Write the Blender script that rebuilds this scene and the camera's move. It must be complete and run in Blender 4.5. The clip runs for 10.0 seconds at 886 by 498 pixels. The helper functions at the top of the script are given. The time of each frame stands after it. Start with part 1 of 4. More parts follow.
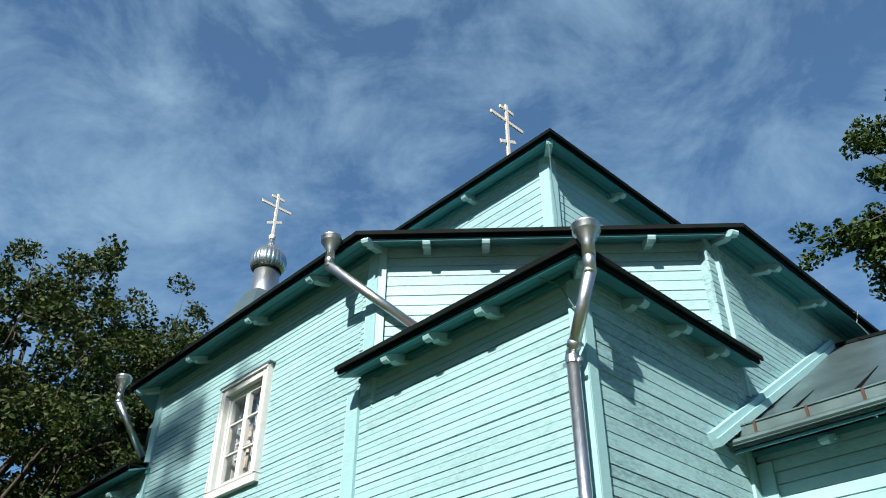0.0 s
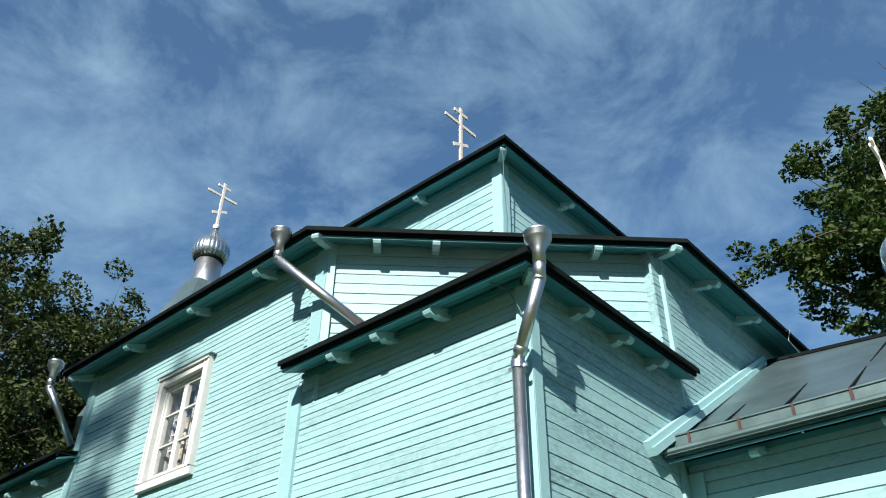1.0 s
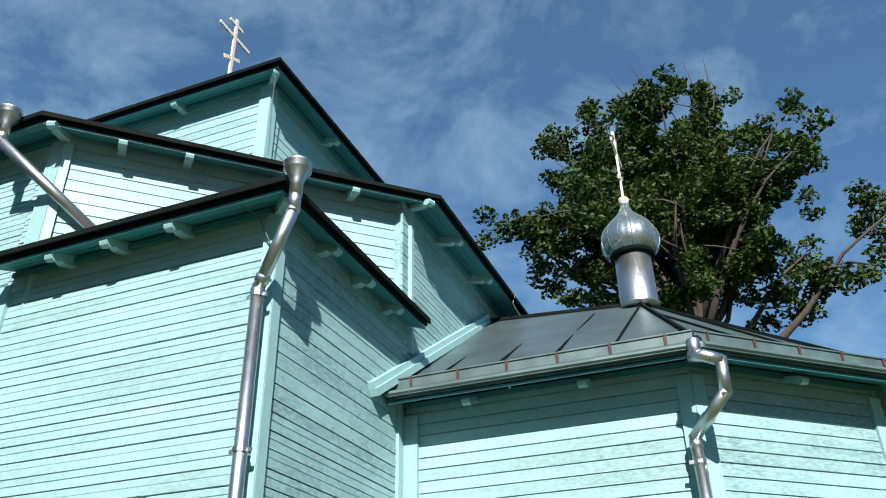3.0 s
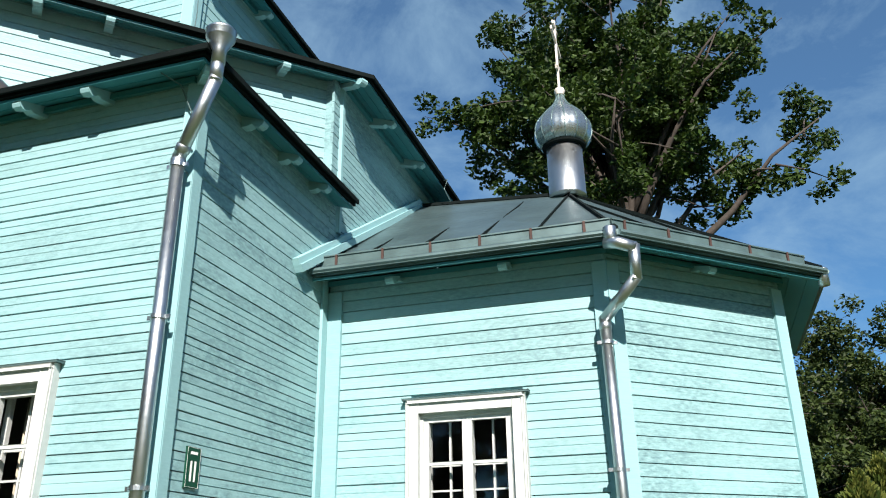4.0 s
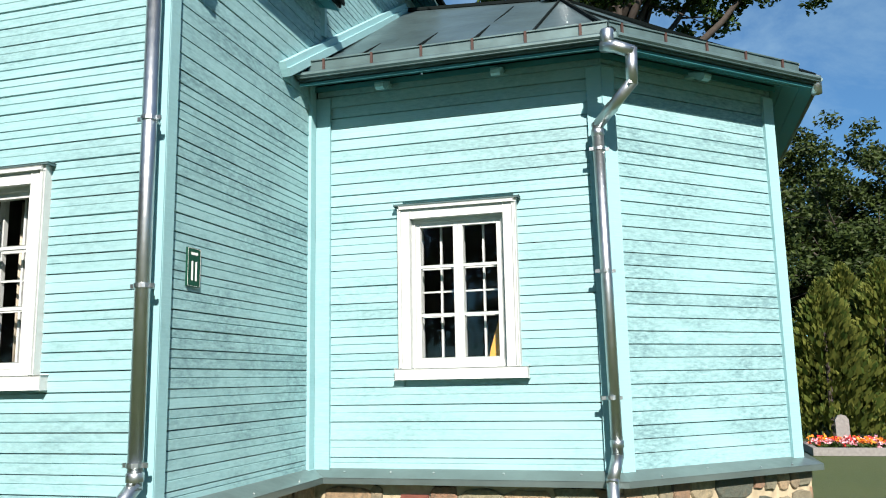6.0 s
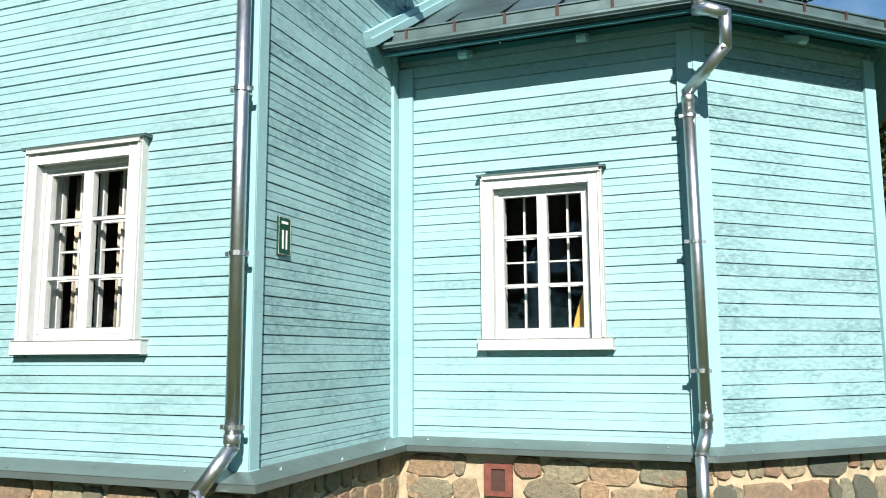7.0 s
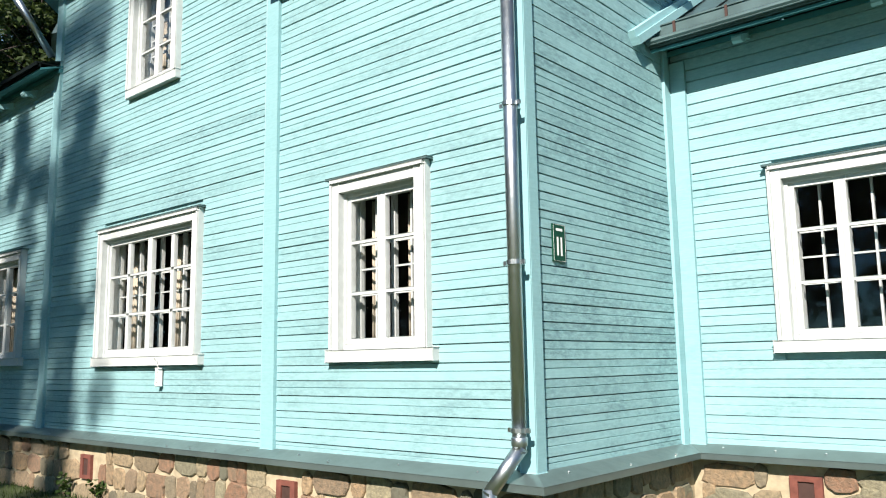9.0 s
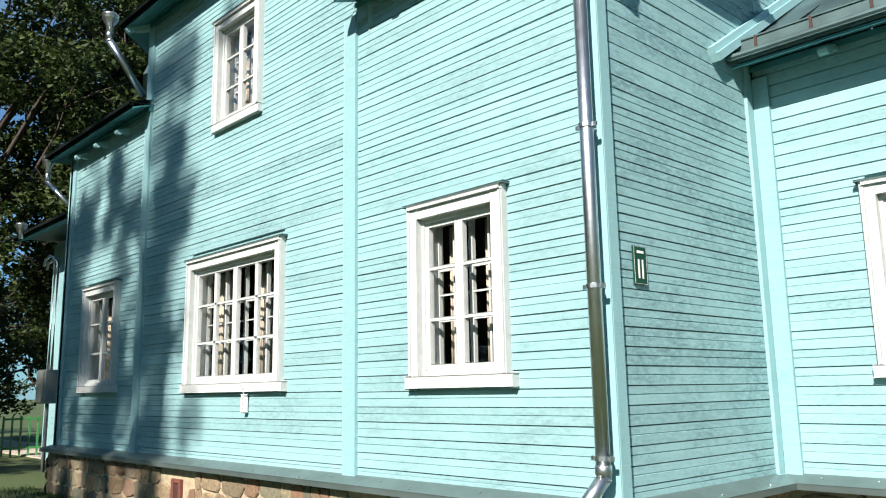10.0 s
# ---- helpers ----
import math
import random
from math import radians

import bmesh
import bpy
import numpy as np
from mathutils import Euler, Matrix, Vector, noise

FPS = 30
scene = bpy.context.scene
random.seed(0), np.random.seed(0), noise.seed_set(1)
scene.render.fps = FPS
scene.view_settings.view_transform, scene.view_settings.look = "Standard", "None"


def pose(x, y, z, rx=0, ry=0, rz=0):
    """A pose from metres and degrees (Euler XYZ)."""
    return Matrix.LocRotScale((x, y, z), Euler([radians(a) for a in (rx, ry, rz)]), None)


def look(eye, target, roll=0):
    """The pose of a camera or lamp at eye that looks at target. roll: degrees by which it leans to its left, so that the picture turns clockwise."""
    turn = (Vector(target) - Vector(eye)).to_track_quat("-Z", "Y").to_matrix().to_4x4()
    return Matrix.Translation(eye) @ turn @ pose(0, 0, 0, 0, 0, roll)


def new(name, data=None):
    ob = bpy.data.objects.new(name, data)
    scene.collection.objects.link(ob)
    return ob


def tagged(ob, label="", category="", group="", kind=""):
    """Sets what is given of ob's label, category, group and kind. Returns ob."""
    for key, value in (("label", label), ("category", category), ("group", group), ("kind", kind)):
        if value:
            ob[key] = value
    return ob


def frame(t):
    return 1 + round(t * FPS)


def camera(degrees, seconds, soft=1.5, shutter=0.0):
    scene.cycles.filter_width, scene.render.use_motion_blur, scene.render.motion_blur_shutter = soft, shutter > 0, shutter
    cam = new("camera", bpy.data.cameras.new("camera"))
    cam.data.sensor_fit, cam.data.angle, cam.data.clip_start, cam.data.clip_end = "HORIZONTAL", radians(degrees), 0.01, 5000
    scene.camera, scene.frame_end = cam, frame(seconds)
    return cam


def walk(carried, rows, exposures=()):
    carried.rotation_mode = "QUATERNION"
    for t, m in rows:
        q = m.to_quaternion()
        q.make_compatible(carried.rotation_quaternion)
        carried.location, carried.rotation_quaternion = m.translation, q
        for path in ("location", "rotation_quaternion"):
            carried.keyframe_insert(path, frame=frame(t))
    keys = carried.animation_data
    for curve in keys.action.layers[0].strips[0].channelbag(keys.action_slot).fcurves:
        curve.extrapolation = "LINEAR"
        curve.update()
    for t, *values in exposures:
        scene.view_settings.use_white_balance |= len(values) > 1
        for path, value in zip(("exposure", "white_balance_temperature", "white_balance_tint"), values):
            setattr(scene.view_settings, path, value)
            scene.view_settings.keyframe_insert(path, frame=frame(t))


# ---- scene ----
cam = camera(57.7, 10.0, 1.1)
PATH = [
    (0, (3.1, -4.324, 1.656), (1.895, -3.201, 2.791), 0.4),
    (0.5, (3.097, -4.354, 1.645), (1.914, -3.208, 2.781), 1.0),
    (1, (3.073, -4.386, 1.646), (1.968, -3.167, 2.782), 0.7),
    (1.5, (3.043, -4.412, 1.648), (2.064, -3.091, 2.787), -0.2),
    (2, (3.021, -4.412, 1.647), (2.157, -3.006, 2.777), -0.5),
    (2.5, (3.025, -4.39, 1.66), (2.278, -2.884, 2.743), -0.8),
    (3, (3.049, -4.366, 1.657), (2.414, -2.755, 2.658), -1.2),
    (3.2, (3.069, -4.335, 1.645), (2.472, -2.688, 2.609), -1.0),
    (4.3, (3.21, -4.339, 1.533), (2.673, -2.533, 2.206), -1.1),
    (4.5, (3.187, -4.349, 1.527), (2.66, -2.523, 2.151), -1.2),
    (5, (3.178, -4.354, 1.508), (2.647, -2.493, 2.014), -1.0),
    (5.5, (3.153, -4.343, 1.489), (2.618, -2.457, 1.883), -1.0),
    (5.7, (3.12, -4.342, 1.477), (2.591, -2.447, 1.837), -1.0),
    (6.8, (2.921, -4.337, 1.44), (2.299, -2.455, 1.703), -0.4),
    (7, (2.928, -4.354, 1.432), (2.23, -2.499, 1.693), -0.3),
    (7.5, (2.974, -4.357, 1.439), (2.076, -2.589, 1.698), -0.2),
    (8, (3.02, -4.342, 1.451), (1.966, -2.662, 1.711), -0.4),
    (8.5, (3.001, -4.349, 1.43), (1.821, -2.757, 1.701), -0.6),
    (9, (3.004, -4.348, 1.423), (1.708, -2.852, 1.706), -0.9),
    (9.5, (2.997, -4.352, 1.417), (1.62, -2.937, 1.732), -1.0),
    (10, (2.996, -4.328, 1.426), (1.566, -2.973, 1.774), -1.0),
]

walk(cam, [(t, look(eye, target, roll)) for t, eye, target, roll in PATH])

# ---- world, sun, exposure ----
SUN_DIR = Vector((0.44, -1.0, 0.80)).normalized()      # towards the sun
world = bpy.data.worlds.new("sky")
scene.world = world
world.use_nodes = True
wn, wl = world.node_tree.nodes, world.node_tree.links
wn.clear()
w_out, w_bg = wn.new("ShaderNodeOutputWorld"), wn.new("ShaderNodeBackground")
sky = wn.new("ShaderNodeTexSky")
sky.sky_type, sky.sun_disc = "NISHITA", False
sky.sun_elevation = math.asin(SUN_DIR.z)
sky.sun_rotation = math.atan2(SUN_DIR.x, SUN_DIR.y)
sky.ozone_density, sky.dust_density, sky.air_density = 2.5, 0.3, 1.0
w_co, w_map = wn.new("ShaderNodeTexCoord"), wn.new("ShaderNodeMapping")
w_map.inputs["Rotation"].default_value = (0.3, 0.5, 0.6)
w_map.inputs["Scale"].default_value = (1.0, 1.15, 1.7)
w_no = wn.new("ShaderNodeTexNoise")
w_no.inputs["Scale"].default_value, w_no.inputs["Detail"].default_value = 4.6, 12.0
w_no.inputs["Roughness"].default_value, w_no.inputs["Distortion"].default_value = 0.64, 0.35
w_ra = wn.new("ShaderNodeValToRGB")
w_ra.color_ramp.elements[0].position, w_ra.color_ramp.elements[1].position = 0.46, 0.88
w_ra.color_ramp.elements[0].color, w_ra.color_ramp.elements[1].color = (0.14, 0.14, 0.14, 1), (0.92, 0.92, 0.92, 1)
w_mix = wn.new("ShaderNodeMix")
w_mix.data_type = "RGBA"
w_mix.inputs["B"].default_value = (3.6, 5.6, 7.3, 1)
wl.new(w_co.outputs["Generated"], w_map.inputs["Vector"])
wl.new(w_map.outputs["Vector"], w_no.inputs["Vector"])
w_sep, w_ma = wn.new("ShaderNodeSeparateXYZ"), wn.new("ShaderNodeMath")
w_ma.operation = "MULTIPLY_ADD"
w_ma.inputs[1].default_value = -0.09
wl.new(w_co.outputs["Generated"], w_sep.inputs["Vector"])
wl.new(w_sep.outputs["X"], w_ma.inputs[0])
wl.new(w_no.outputs["Fac"], w_ma.inputs[2])
wl.new(w_ma.outputs["Value"], w_ra.inputs["Fac"])
wl.new(w_ra.outputs["Color"], w_mix.inputs["Factor"])
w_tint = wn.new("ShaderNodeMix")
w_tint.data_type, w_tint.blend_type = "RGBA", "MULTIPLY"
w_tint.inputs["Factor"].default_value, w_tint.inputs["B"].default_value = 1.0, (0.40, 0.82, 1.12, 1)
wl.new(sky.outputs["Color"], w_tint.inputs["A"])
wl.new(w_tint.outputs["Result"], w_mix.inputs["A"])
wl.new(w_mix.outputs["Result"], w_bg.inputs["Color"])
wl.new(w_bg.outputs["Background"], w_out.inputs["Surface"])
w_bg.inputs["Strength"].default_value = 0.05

sun = new("sun", bpy.data.lights.new("sun", "SUN"))
sun.data.energy, sun.data.angle, sun.data.color = 5.0, radians(0.5), (1.0, 0.88, 0.80)
sun.matrix_world = look((0, 0, 0), tuple(-SUN_DIR))

scene.view_settings.exposure = 1.12

# ---- materials ----
def base_mat(name):
    m = bpy.data.materials.new(name)
    m.use_nodes = True
    return m, m.node_tree.nodes, m.node_tree.links, m.node_tree.nodes["Principled BSDF"]


def noise_tex(n, l, scale, detail=5.0, rough=0.55, stretch=(1, 1, 1)):
    co, mp, no = n.new("ShaderNodeTexCoord"), n.new("ShaderNodeMapping"), n.new("ShaderNodeTexNoise")
    mp.inputs["Scale"].default_value = stretch
    no.inputs["Scale"].default_value, no.inputs["Detail"].default_value, no.inputs["Roughness"].default_value = scale, detail, rough
    l.new(co.outputs["Object"], mp.inputs["Vector"])
    l.new(mp.outputs["Vector"], no.inputs["Vector"])
    return no.outputs["Fac"]


def ramp(n, l, fac, stops):
    r = n.new("ShaderNodeValToRGB")
    el = r.color_ramp.elements
    while len(el) < len(stops):
        el.new(0.5)
    for e, (p, c) in zip(el, stops):
        e.position, e.color = p, (*c, 1) if len(c) == 3 else c
    l.new(fac, r.inputs["Fac"])
    return r.outputs["Color"]


def mixed(n, l, fac, a, b, mode="MIX"):
    m = n.new("ShaderNodeMix")
    m.data_type, m.blend_type = "RGBA", mode
    for socket, v in (("Factor", fac), ("A", a), ("B", b)):
        if isinstance(v, (int, float)):
            m.inputs[socket].default_value = v
        elif isinstance(v, tuple):
            m.inputs[socket].default_value = (*v, 1)
        else:
            l.new(v, m.inputs[socket])
    return m.outputs["Result"]


def bumped(n, l, p, fac, strength=0.3, dist=0.01):
    b = n.new("ShaderNodeBump")
    b.inputs["Strength"].default_value, b.inputs["Distance"].default_value = strength, dist
    l.new(fac, b.inputs["Height"])
    l.new(b.outputs["Normal"], p.inputs["Normal"])


def random_tint(n, l, amount):
    """A factor that differs from object to object."""
    info, mr = n.new("ShaderNodeObjectInfo"), n.new("ShaderNodeMapRange")
    mr.inputs["To Min"].default_value, mr.inputs["To Max"].default_value = 0.0, amount
    l.new(info.outputs["Random"], mr.inputs["Value"])
    return mr.outputs["Result"]


def paint_mat(name, colour, worn, wear_from, wear_to, grime=(0.10, 0.20, 0.21), grime_on=0.5, dirt_on=0.4):
    """Weathered oil paint on boards: grain along the board, grey worn patches, blotches of grime."""
    m, n, l, p = base_mat(name)
    geo = n.new("ShaderNodeNewGeometry")
    grain_map, grain = n.new("ShaderNodeMapping"), n.new("ShaderNodeTexNoise")
    grain_map.inputs["Scale"].default_value = (3.0, 3.0, 70.0)
    grain.inputs["Scale"].default_value, grain.inputs["Detail"].default_value = 1.0, 6.0
    l.new(geo.outputs["Position"], grain_map.inputs["Vector"])
    l.new(grain_map.outputs["Vector"], grain.inputs["Vector"])
    blot_map, blot = n.new("ShaderNodeMapping"), n.new("ShaderNodeTexNoise")
    blot_map.inputs["Scale"].default_value = (0.7, 0.7, 1.6)
    blot.inputs["Scale"].default_value, blot.inputs["Detail"].default_value, blot.inputs["Roughness"].default_value = 1.2, 7.0, 0.62
    l.new(geo.outputs["Position"], blot_map.inputs["Vector"])
    l.new(blot_map.outputs["Vector"], blot.inputs["Vector"])
    streak_map, streak = n.new("ShaderNodeMapping"), n.new("ShaderNodeTexNoise")
    streak_map.inputs["Scale"].default_value = (16.0, 16.0, 46.0)
    streak.inputs["Scale"].default_value, streak.inputs["Detail"].default_value, streak.inputs["Roughness"].default_value = 1.0, 8.0, 0.7
    l.new(geo.outputs["Position"], streak_map.inputs["Vector"])
    l.new(streak_map.outputs["Vector"], streak.inputs["Vector"])
    tint = random_tint(n, l, 0.45)
    c = mixed(n, l, tint, colour, tuple(v * 0.82 for v in colour))
    c = mixed(n, l, ramp(n, l, grain.outputs["Fac"], [(0.35, (0, 0, 0)), (0.75, (0.35, 0.35, 0.35))]), c, worn)
    wear = mixed(n, l, 1.0, ramp(n, l, blot.outputs["Fac"], [(wear_from, (0, 0, 0)), (wear_to, (1, 1, 1))]),
                 ramp(n, l, streak.outputs["Fac"], [(0.36, (0, 0, 0)), (0.74, (grime_on, grime_on, grime_on))]), "MULTIPLY")
    c = mixed(n, l, wear, c, grime)
    info, dirt = n.new("ShaderNodeObjectInfo"), n.new("ShaderNodeMath")
    dirt.operation = "MULTIPLY"
    l.new(ramp(n, l, info.outputs["Random"], [(0.55, (0, 0, 0)), (1.0, (dirt_on, dirt_on, dirt_on))]), dirt.inputs[0])
    l.new(ramp(n, l, streak.outputs["Fac"], [(0.34, (0, 0, 0)), (0.78, (1, 1, 1))]), dirt.inputs[1])
    c = mixed(n, l, dirt.outputs["Value"], c, grime)
    l.new(c, p.inputs["Base Color"])
    p.inputs["Roughness"].default_value = 0.55
    p.inputs["Specular IOR Level"].default_value = 0.35
    bumped(n, l, p, grain.outputs["Fac"], 0.35, 0.004)
    return m


def plain_mat(name, colour, rough=0.5, metal=0.0, var=0.2, scale=6.0, bump=0.1, spec=0.5):
    m, n, l, p = base_mat(name)
    f = noise_tex(n, l, scale, 6.0)
    dark = tuple(v * (1 - var) for v in colour)
    light = tuple(min(1.0, v * (1 + var * 0.6)) for v in colour)
    l.new(ramp(n, l, f, [(0.3, dark), (0.7, light)]), p.inputs["Base Color"])
    fine = noise_tex(n, l, scale * 6, 4.0)
    rr = n.new("ShaderNodeMapRange")
    rr.inputs["To Min"].default_value, rr.inputs["To Max"].default_value = max(0.05, rough - 0.1), min(1.0, rough + 0.12)
    l.new(fine, rr.inputs["Value"])
    l.new(rr.outputs["Result"], p.inputs["Roughness"])
    p.inputs["Metallic"].default_value = metal
    p.inputs["Specular IOR Level"].default_value = spec
    if bump:
        bumped(n, l, p, fine, bump, 0.004)
    return m


TURQ = paint_mat("turquoise_siding_paint", (0.247, 0.447, 0.463), (0.31, 0.49, 0.51), 0.40, 0.66, (0.08, 0.155, 0.175), 0.8, 0.34)
WORN = paint_mat("weathered_siding_paint", (0.247, 0.447, 0.463), (0.31, 0.49, 0.51), 0.34, 0.58, (0.062, 0.135, 0.155), 1.0, 0.55)
TRIM = paint_mat("turquoise_trim_paint", (0.24, 0.455, 0.48), (0.30, 0.495, 0.52), 0.52, 0.72)
# trim turquoise darkened: the shade under the eaves is put into the colour
SHADED_SOFFIT = paint_mat("turquoise_soffit_shade_paint", (0.035, 0.19, 0.21), (0.05, 0.22, 0.235), 0.50, 0.70)
WHITE = plain_mat("white_window_paint", (0.455, 0.50, 0.49), 0.5, 0, 0.10, 14, 0.15)
ZINC = plain_mat("new_galvanized_steel", (0.48, 0.53, 0.54), 0.36, 1.0, 0.10, 5, 0.03)
GUTTER = plain_mat("weathered_zinc", (0.088, 0.148, 0.150), 0.45, 0.35, 0.3, 4, 0.08)
ROOF = plain_mat("grey_roof_sheet", (0.104, 0.165, 0.175), 0.36, 0.6, 0.25, 1.7, 0.06)
# dark edge sheet taken to near black, with the drip's shade in its colour
EDGE = plain_mat("dark_roof_edge", (0.006, 0.010, 0.010), 0.75, 0.0, 0.3, 4, 0.1, 0.05)
BROWNROOF = plain_mat("brown_roof_sheet", (0.052, 0.036, 0.032), 0.5, 0.2, 0.3, 3, 0.08)
RUST = plain_mat("rusty_strap", (0.055, 0.028, 0.022), 0.75, 0.1, 0.35, 9, 0.2)
FLASH = plain_mat("grey_green_flashing", (0.15, 0.205, 0.20), 0.32, 0.55, 0.18, 2.5, 0.05)
DOME = plain_mat("dome_steel", (0.40, 0.46, 0.46), 0.27, 0.9, 0.14, 4, 0.03)
CROSS = plain_mat("gilded_cross", (0.66, 0.63, 0.55), 0.4, 0.15, 0.08, 8, 0.04)
BRICK = plain_mat("red_brick", (0.15, 0.05, 0.035), 0.85, 0, 0.3, 14, 0.4)
MORTAR = plain_mat("lime_mortar", (0.38, 0.33, 0.22), 0.95, 0, 0.25, 12, 0.6)
SIGN = plain_mat("green_enamel", (0.002, 0.050, 0.028), 0.6, 0, 0.1, 8, 0.0, 0.2)
SIGNW = plain_mat("white_enamel", (0.8, 0.82, 0.8), 0.35, 0, 0.05, 8, 0.0)
CURTAIN = plain_mat("cream_curtain", (0.40, 0.37, 0.29), 0.9, 0, 0.12, 6, 0.1)
# wall colour of the room boxes, dark to stand for the dim interior
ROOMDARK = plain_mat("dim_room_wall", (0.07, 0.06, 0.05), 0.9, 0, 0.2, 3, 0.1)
GOLD = plain_mat("ochre_wood", (0.60, 0.32, 0.05), 0.5, 0, 0.2, 5, 0.1)
BLACK = plain_mat("black_metal", (0.02, 0.022, 0.022), 0.5, 0.3, 0.2, 8, 0.0)
BOXGREY = plain_mat("grey_box_paint", (0.22, 0.24, 0.22), 0.5, 0.2, 0.12, 4, 0.05)

GLASS, gn, gl, gp = base_mat("window_glass")
gn.remove(gp)
g_mix, g_tr, g_gl = gn.new("ShaderNodeMixShader"), gn.new("ShaderNodeBsdfTransparent"), gn.new("ShaderNodeBsdfGlossy")
g_lw, g_pw, g_ad = gn.new("ShaderNodeLayerWeight"), gn.new("ShaderNodeMath"), gn.new("ShaderNodeMath")
g_gl.inputs["Roughness"].default_value = 0.015
g_pw.operation, g_ad.operation = "POWER", "MULTIPLY_ADD"
g_lw.inputs["Blend"].default_value, g_pw.inputs[1].default_value = 0.5, 4.0
g_ad.inputs[1].default_value, g_ad.inputs[2].default_value = 0.85, 0.07
gl.new(g_lw.outputs["Facing"], g_pw.inputs[0])
gl.new(g_pw.outputs["Value"], g_ad.inputs[0])
gl.new(g_ad.outputs["Value"], g_mix.inputs["Fac"])
gl.new(g_tr.outputs["BSDF"], g_mix.inputs[1])
gl.new(g_gl.outputs["BSDF"], g_mix.inputs[2])
gl.new(g_mix.outputs["Shader"], gn["Material Output"].inputs["Surface"])


def stone_mat():
    m, n, l, p = base_mat("field_stone")
    info = n.new("ShaderNodeObjectInfo")
    tone = ramp(n, l, info.outputs["Random"], [(0.0, (0.27, 0.24, 0.155)), (0.22, (0.36, 0.25, 0.14)), (0.42, (0.06, 0.08, 0.065)),
                                               (0.58, (0.31, 0.285, 0.18)), (0.8, (0.25, 0.14, 0.085)), (1.0, (0.20, 0.215, 0.145))])
    f = noise_tex(n, l, 22, 8.0, 0.7)
    c = mixed(n, l, ramp(n, l, f, [(0.38, (0, 0, 0)), (0.66, (0.75, 0.75, 0.75))]), tone, (0.09, 0.085, 0.06))
    l.new(c, p.inputs["Base Color"])
    p.inputs["Roughness"].default_value = 0.85
    bumped(n, l, p, f, 1.0, 0.02)
    return m


STONE = stone_mat()


def leaf_mat(name, dark, light):
    m, n, l, p = base_mat(name)
    geo = n.new("ShaderNodeNewGeometry")
    l.new(ramp(n, l, geo.outputs["Random Per Island"], [(0.0, dark), (1.0, light)]), p.inputs["Base Color"])
    p.inputs["Roughness"].default_value = 0.6
    p.inputs["Specular IOR Level"].default_value = 0.25
    tr, mx = n.new("ShaderNodeBsdfTranslucent"), n.new("ShaderNodeMixShader")
    tr.inputs["Color"].default_value = (*[v * 1.3 for v in light], 1)
    mx.inputs["Fac"].default_value = 0.14
    out = n["Material Output"]
    l.new(p.outputs["BSDF"], mx.inputs[1])
    l.new(tr.outputs["BSDF"], mx.inputs[2])
    l.new(mx.outputs["Shader"], out.inputs["Surface"])
    return m


OAKLEAF = leaf_mat("oak_leaf", (0.008, 0.021, 0.0035), (0.042, 0.082, 0.012))
DARKLEAF = leaf_mat("lime_leaf", (0.009, 0.021, 0.004), (0.042, 0.068, 0.013))
THUJA = leaf_mat("thuja_sprig", (0.032, 0.065, 0.011), (0.15, 0.17, 0.036))
BARK = plain_mat("bark", (0.052, 0.044, 0.036), 0.95, 0, 0.35, 9, 0.8)


def grass_mat():
    m, n, l, p = base_mat("lawn")
    f, g = noise_tex(n, l, 0.8, 6.0), noise_tex(n, l, 30, 6.0, 0.7)
    c = mixed(n, l, f, (0.036, 0.068, 0.016), (0.072, 0.096, 0.028))
    c = mixed(n, l, ramp(n, l, g, [(0.4, (0, 0, 0)), (0.75, (0.6, 0.6, 0.6))]), c, (0.03, 0.045, 0.012))
    l.new(c, p.inputs["Base Color"])
    p.inputs["Roughness"].default_value = 0.9
    bumped(n, l, p, g, 0.8, 0.03)
    return m


GRASS = grass_mat()
GRAVEL = plain_mat("pale_path", (0.42, 0.38, 0.31), 0.95, 0, 0.2, 30, 0.4)

# ---- helpers ----
def bm_box(bm, lo, hi, m=None):
    """A box between two corners, taken through the pose m."""
    r = bmesh.ops.create_cube(bm, size=1.0)["verts"]
    lo, hi = Vector(lo), Vector(hi)
    for v in r:
        v.co = Vector(((lo[i] + hi[i]) / 2 + v.co[i] * (hi[i] - lo[i]) for i in range(3)))
        if m is not None:
            v.co = m @ v.co
    return r


def mesh_of(name, bm, material, smooth=False):
    me = bpy.data.meshes.new(name)
    bmesh.ops.recalc_face_normals(bm, faces=bm.faces)
    bm.to_mesh(me)
    bm.free()
    me.materials.append(material)
    if smooth:
        me.shade_smooth()
    return me


def part(name, bm, material, parent=None, label="", smooth=False, bevel=0.0):
    if bevel:
        bmesh.ops.bevel(bm, geom=list(bm.edges), offset=bevel, segments=1, affect="EDGES", clamp_overlap=True)
    ob = new(name, mesh_of(name, bm, material, smooth))
    ob.parent = parent
    return tagged(ob, label)


def raw(name, verts, faces, material, parent=None, label="", smooth=False):
    """A mesh from worked-out corners, for the many small pieces."""
    me = bpy.data.meshes.new(name)
    me.from_pydata(verts, [], faces)
    me.materials.append(material)
    if smooth:
        me.shade_smooth()
    ob = new(name, me)
    ob.parent = parent
    return tagged(ob, label)


def box_part(name, lo, hi, material, parent=None, label="", m=None, bevel=0.004):
    bm = bmesh.new()
    bm_box(bm, lo, hi, m)
    return part(name, bm, material, parent, label, bevel=bevel)


def thing(name, label, category, kind="", group="", at=(0, 0, 0)):
    e = new(name)
    e.empty_display_size = 0.1
    e.location = at
    return tagged(e, label, category, group, kind)


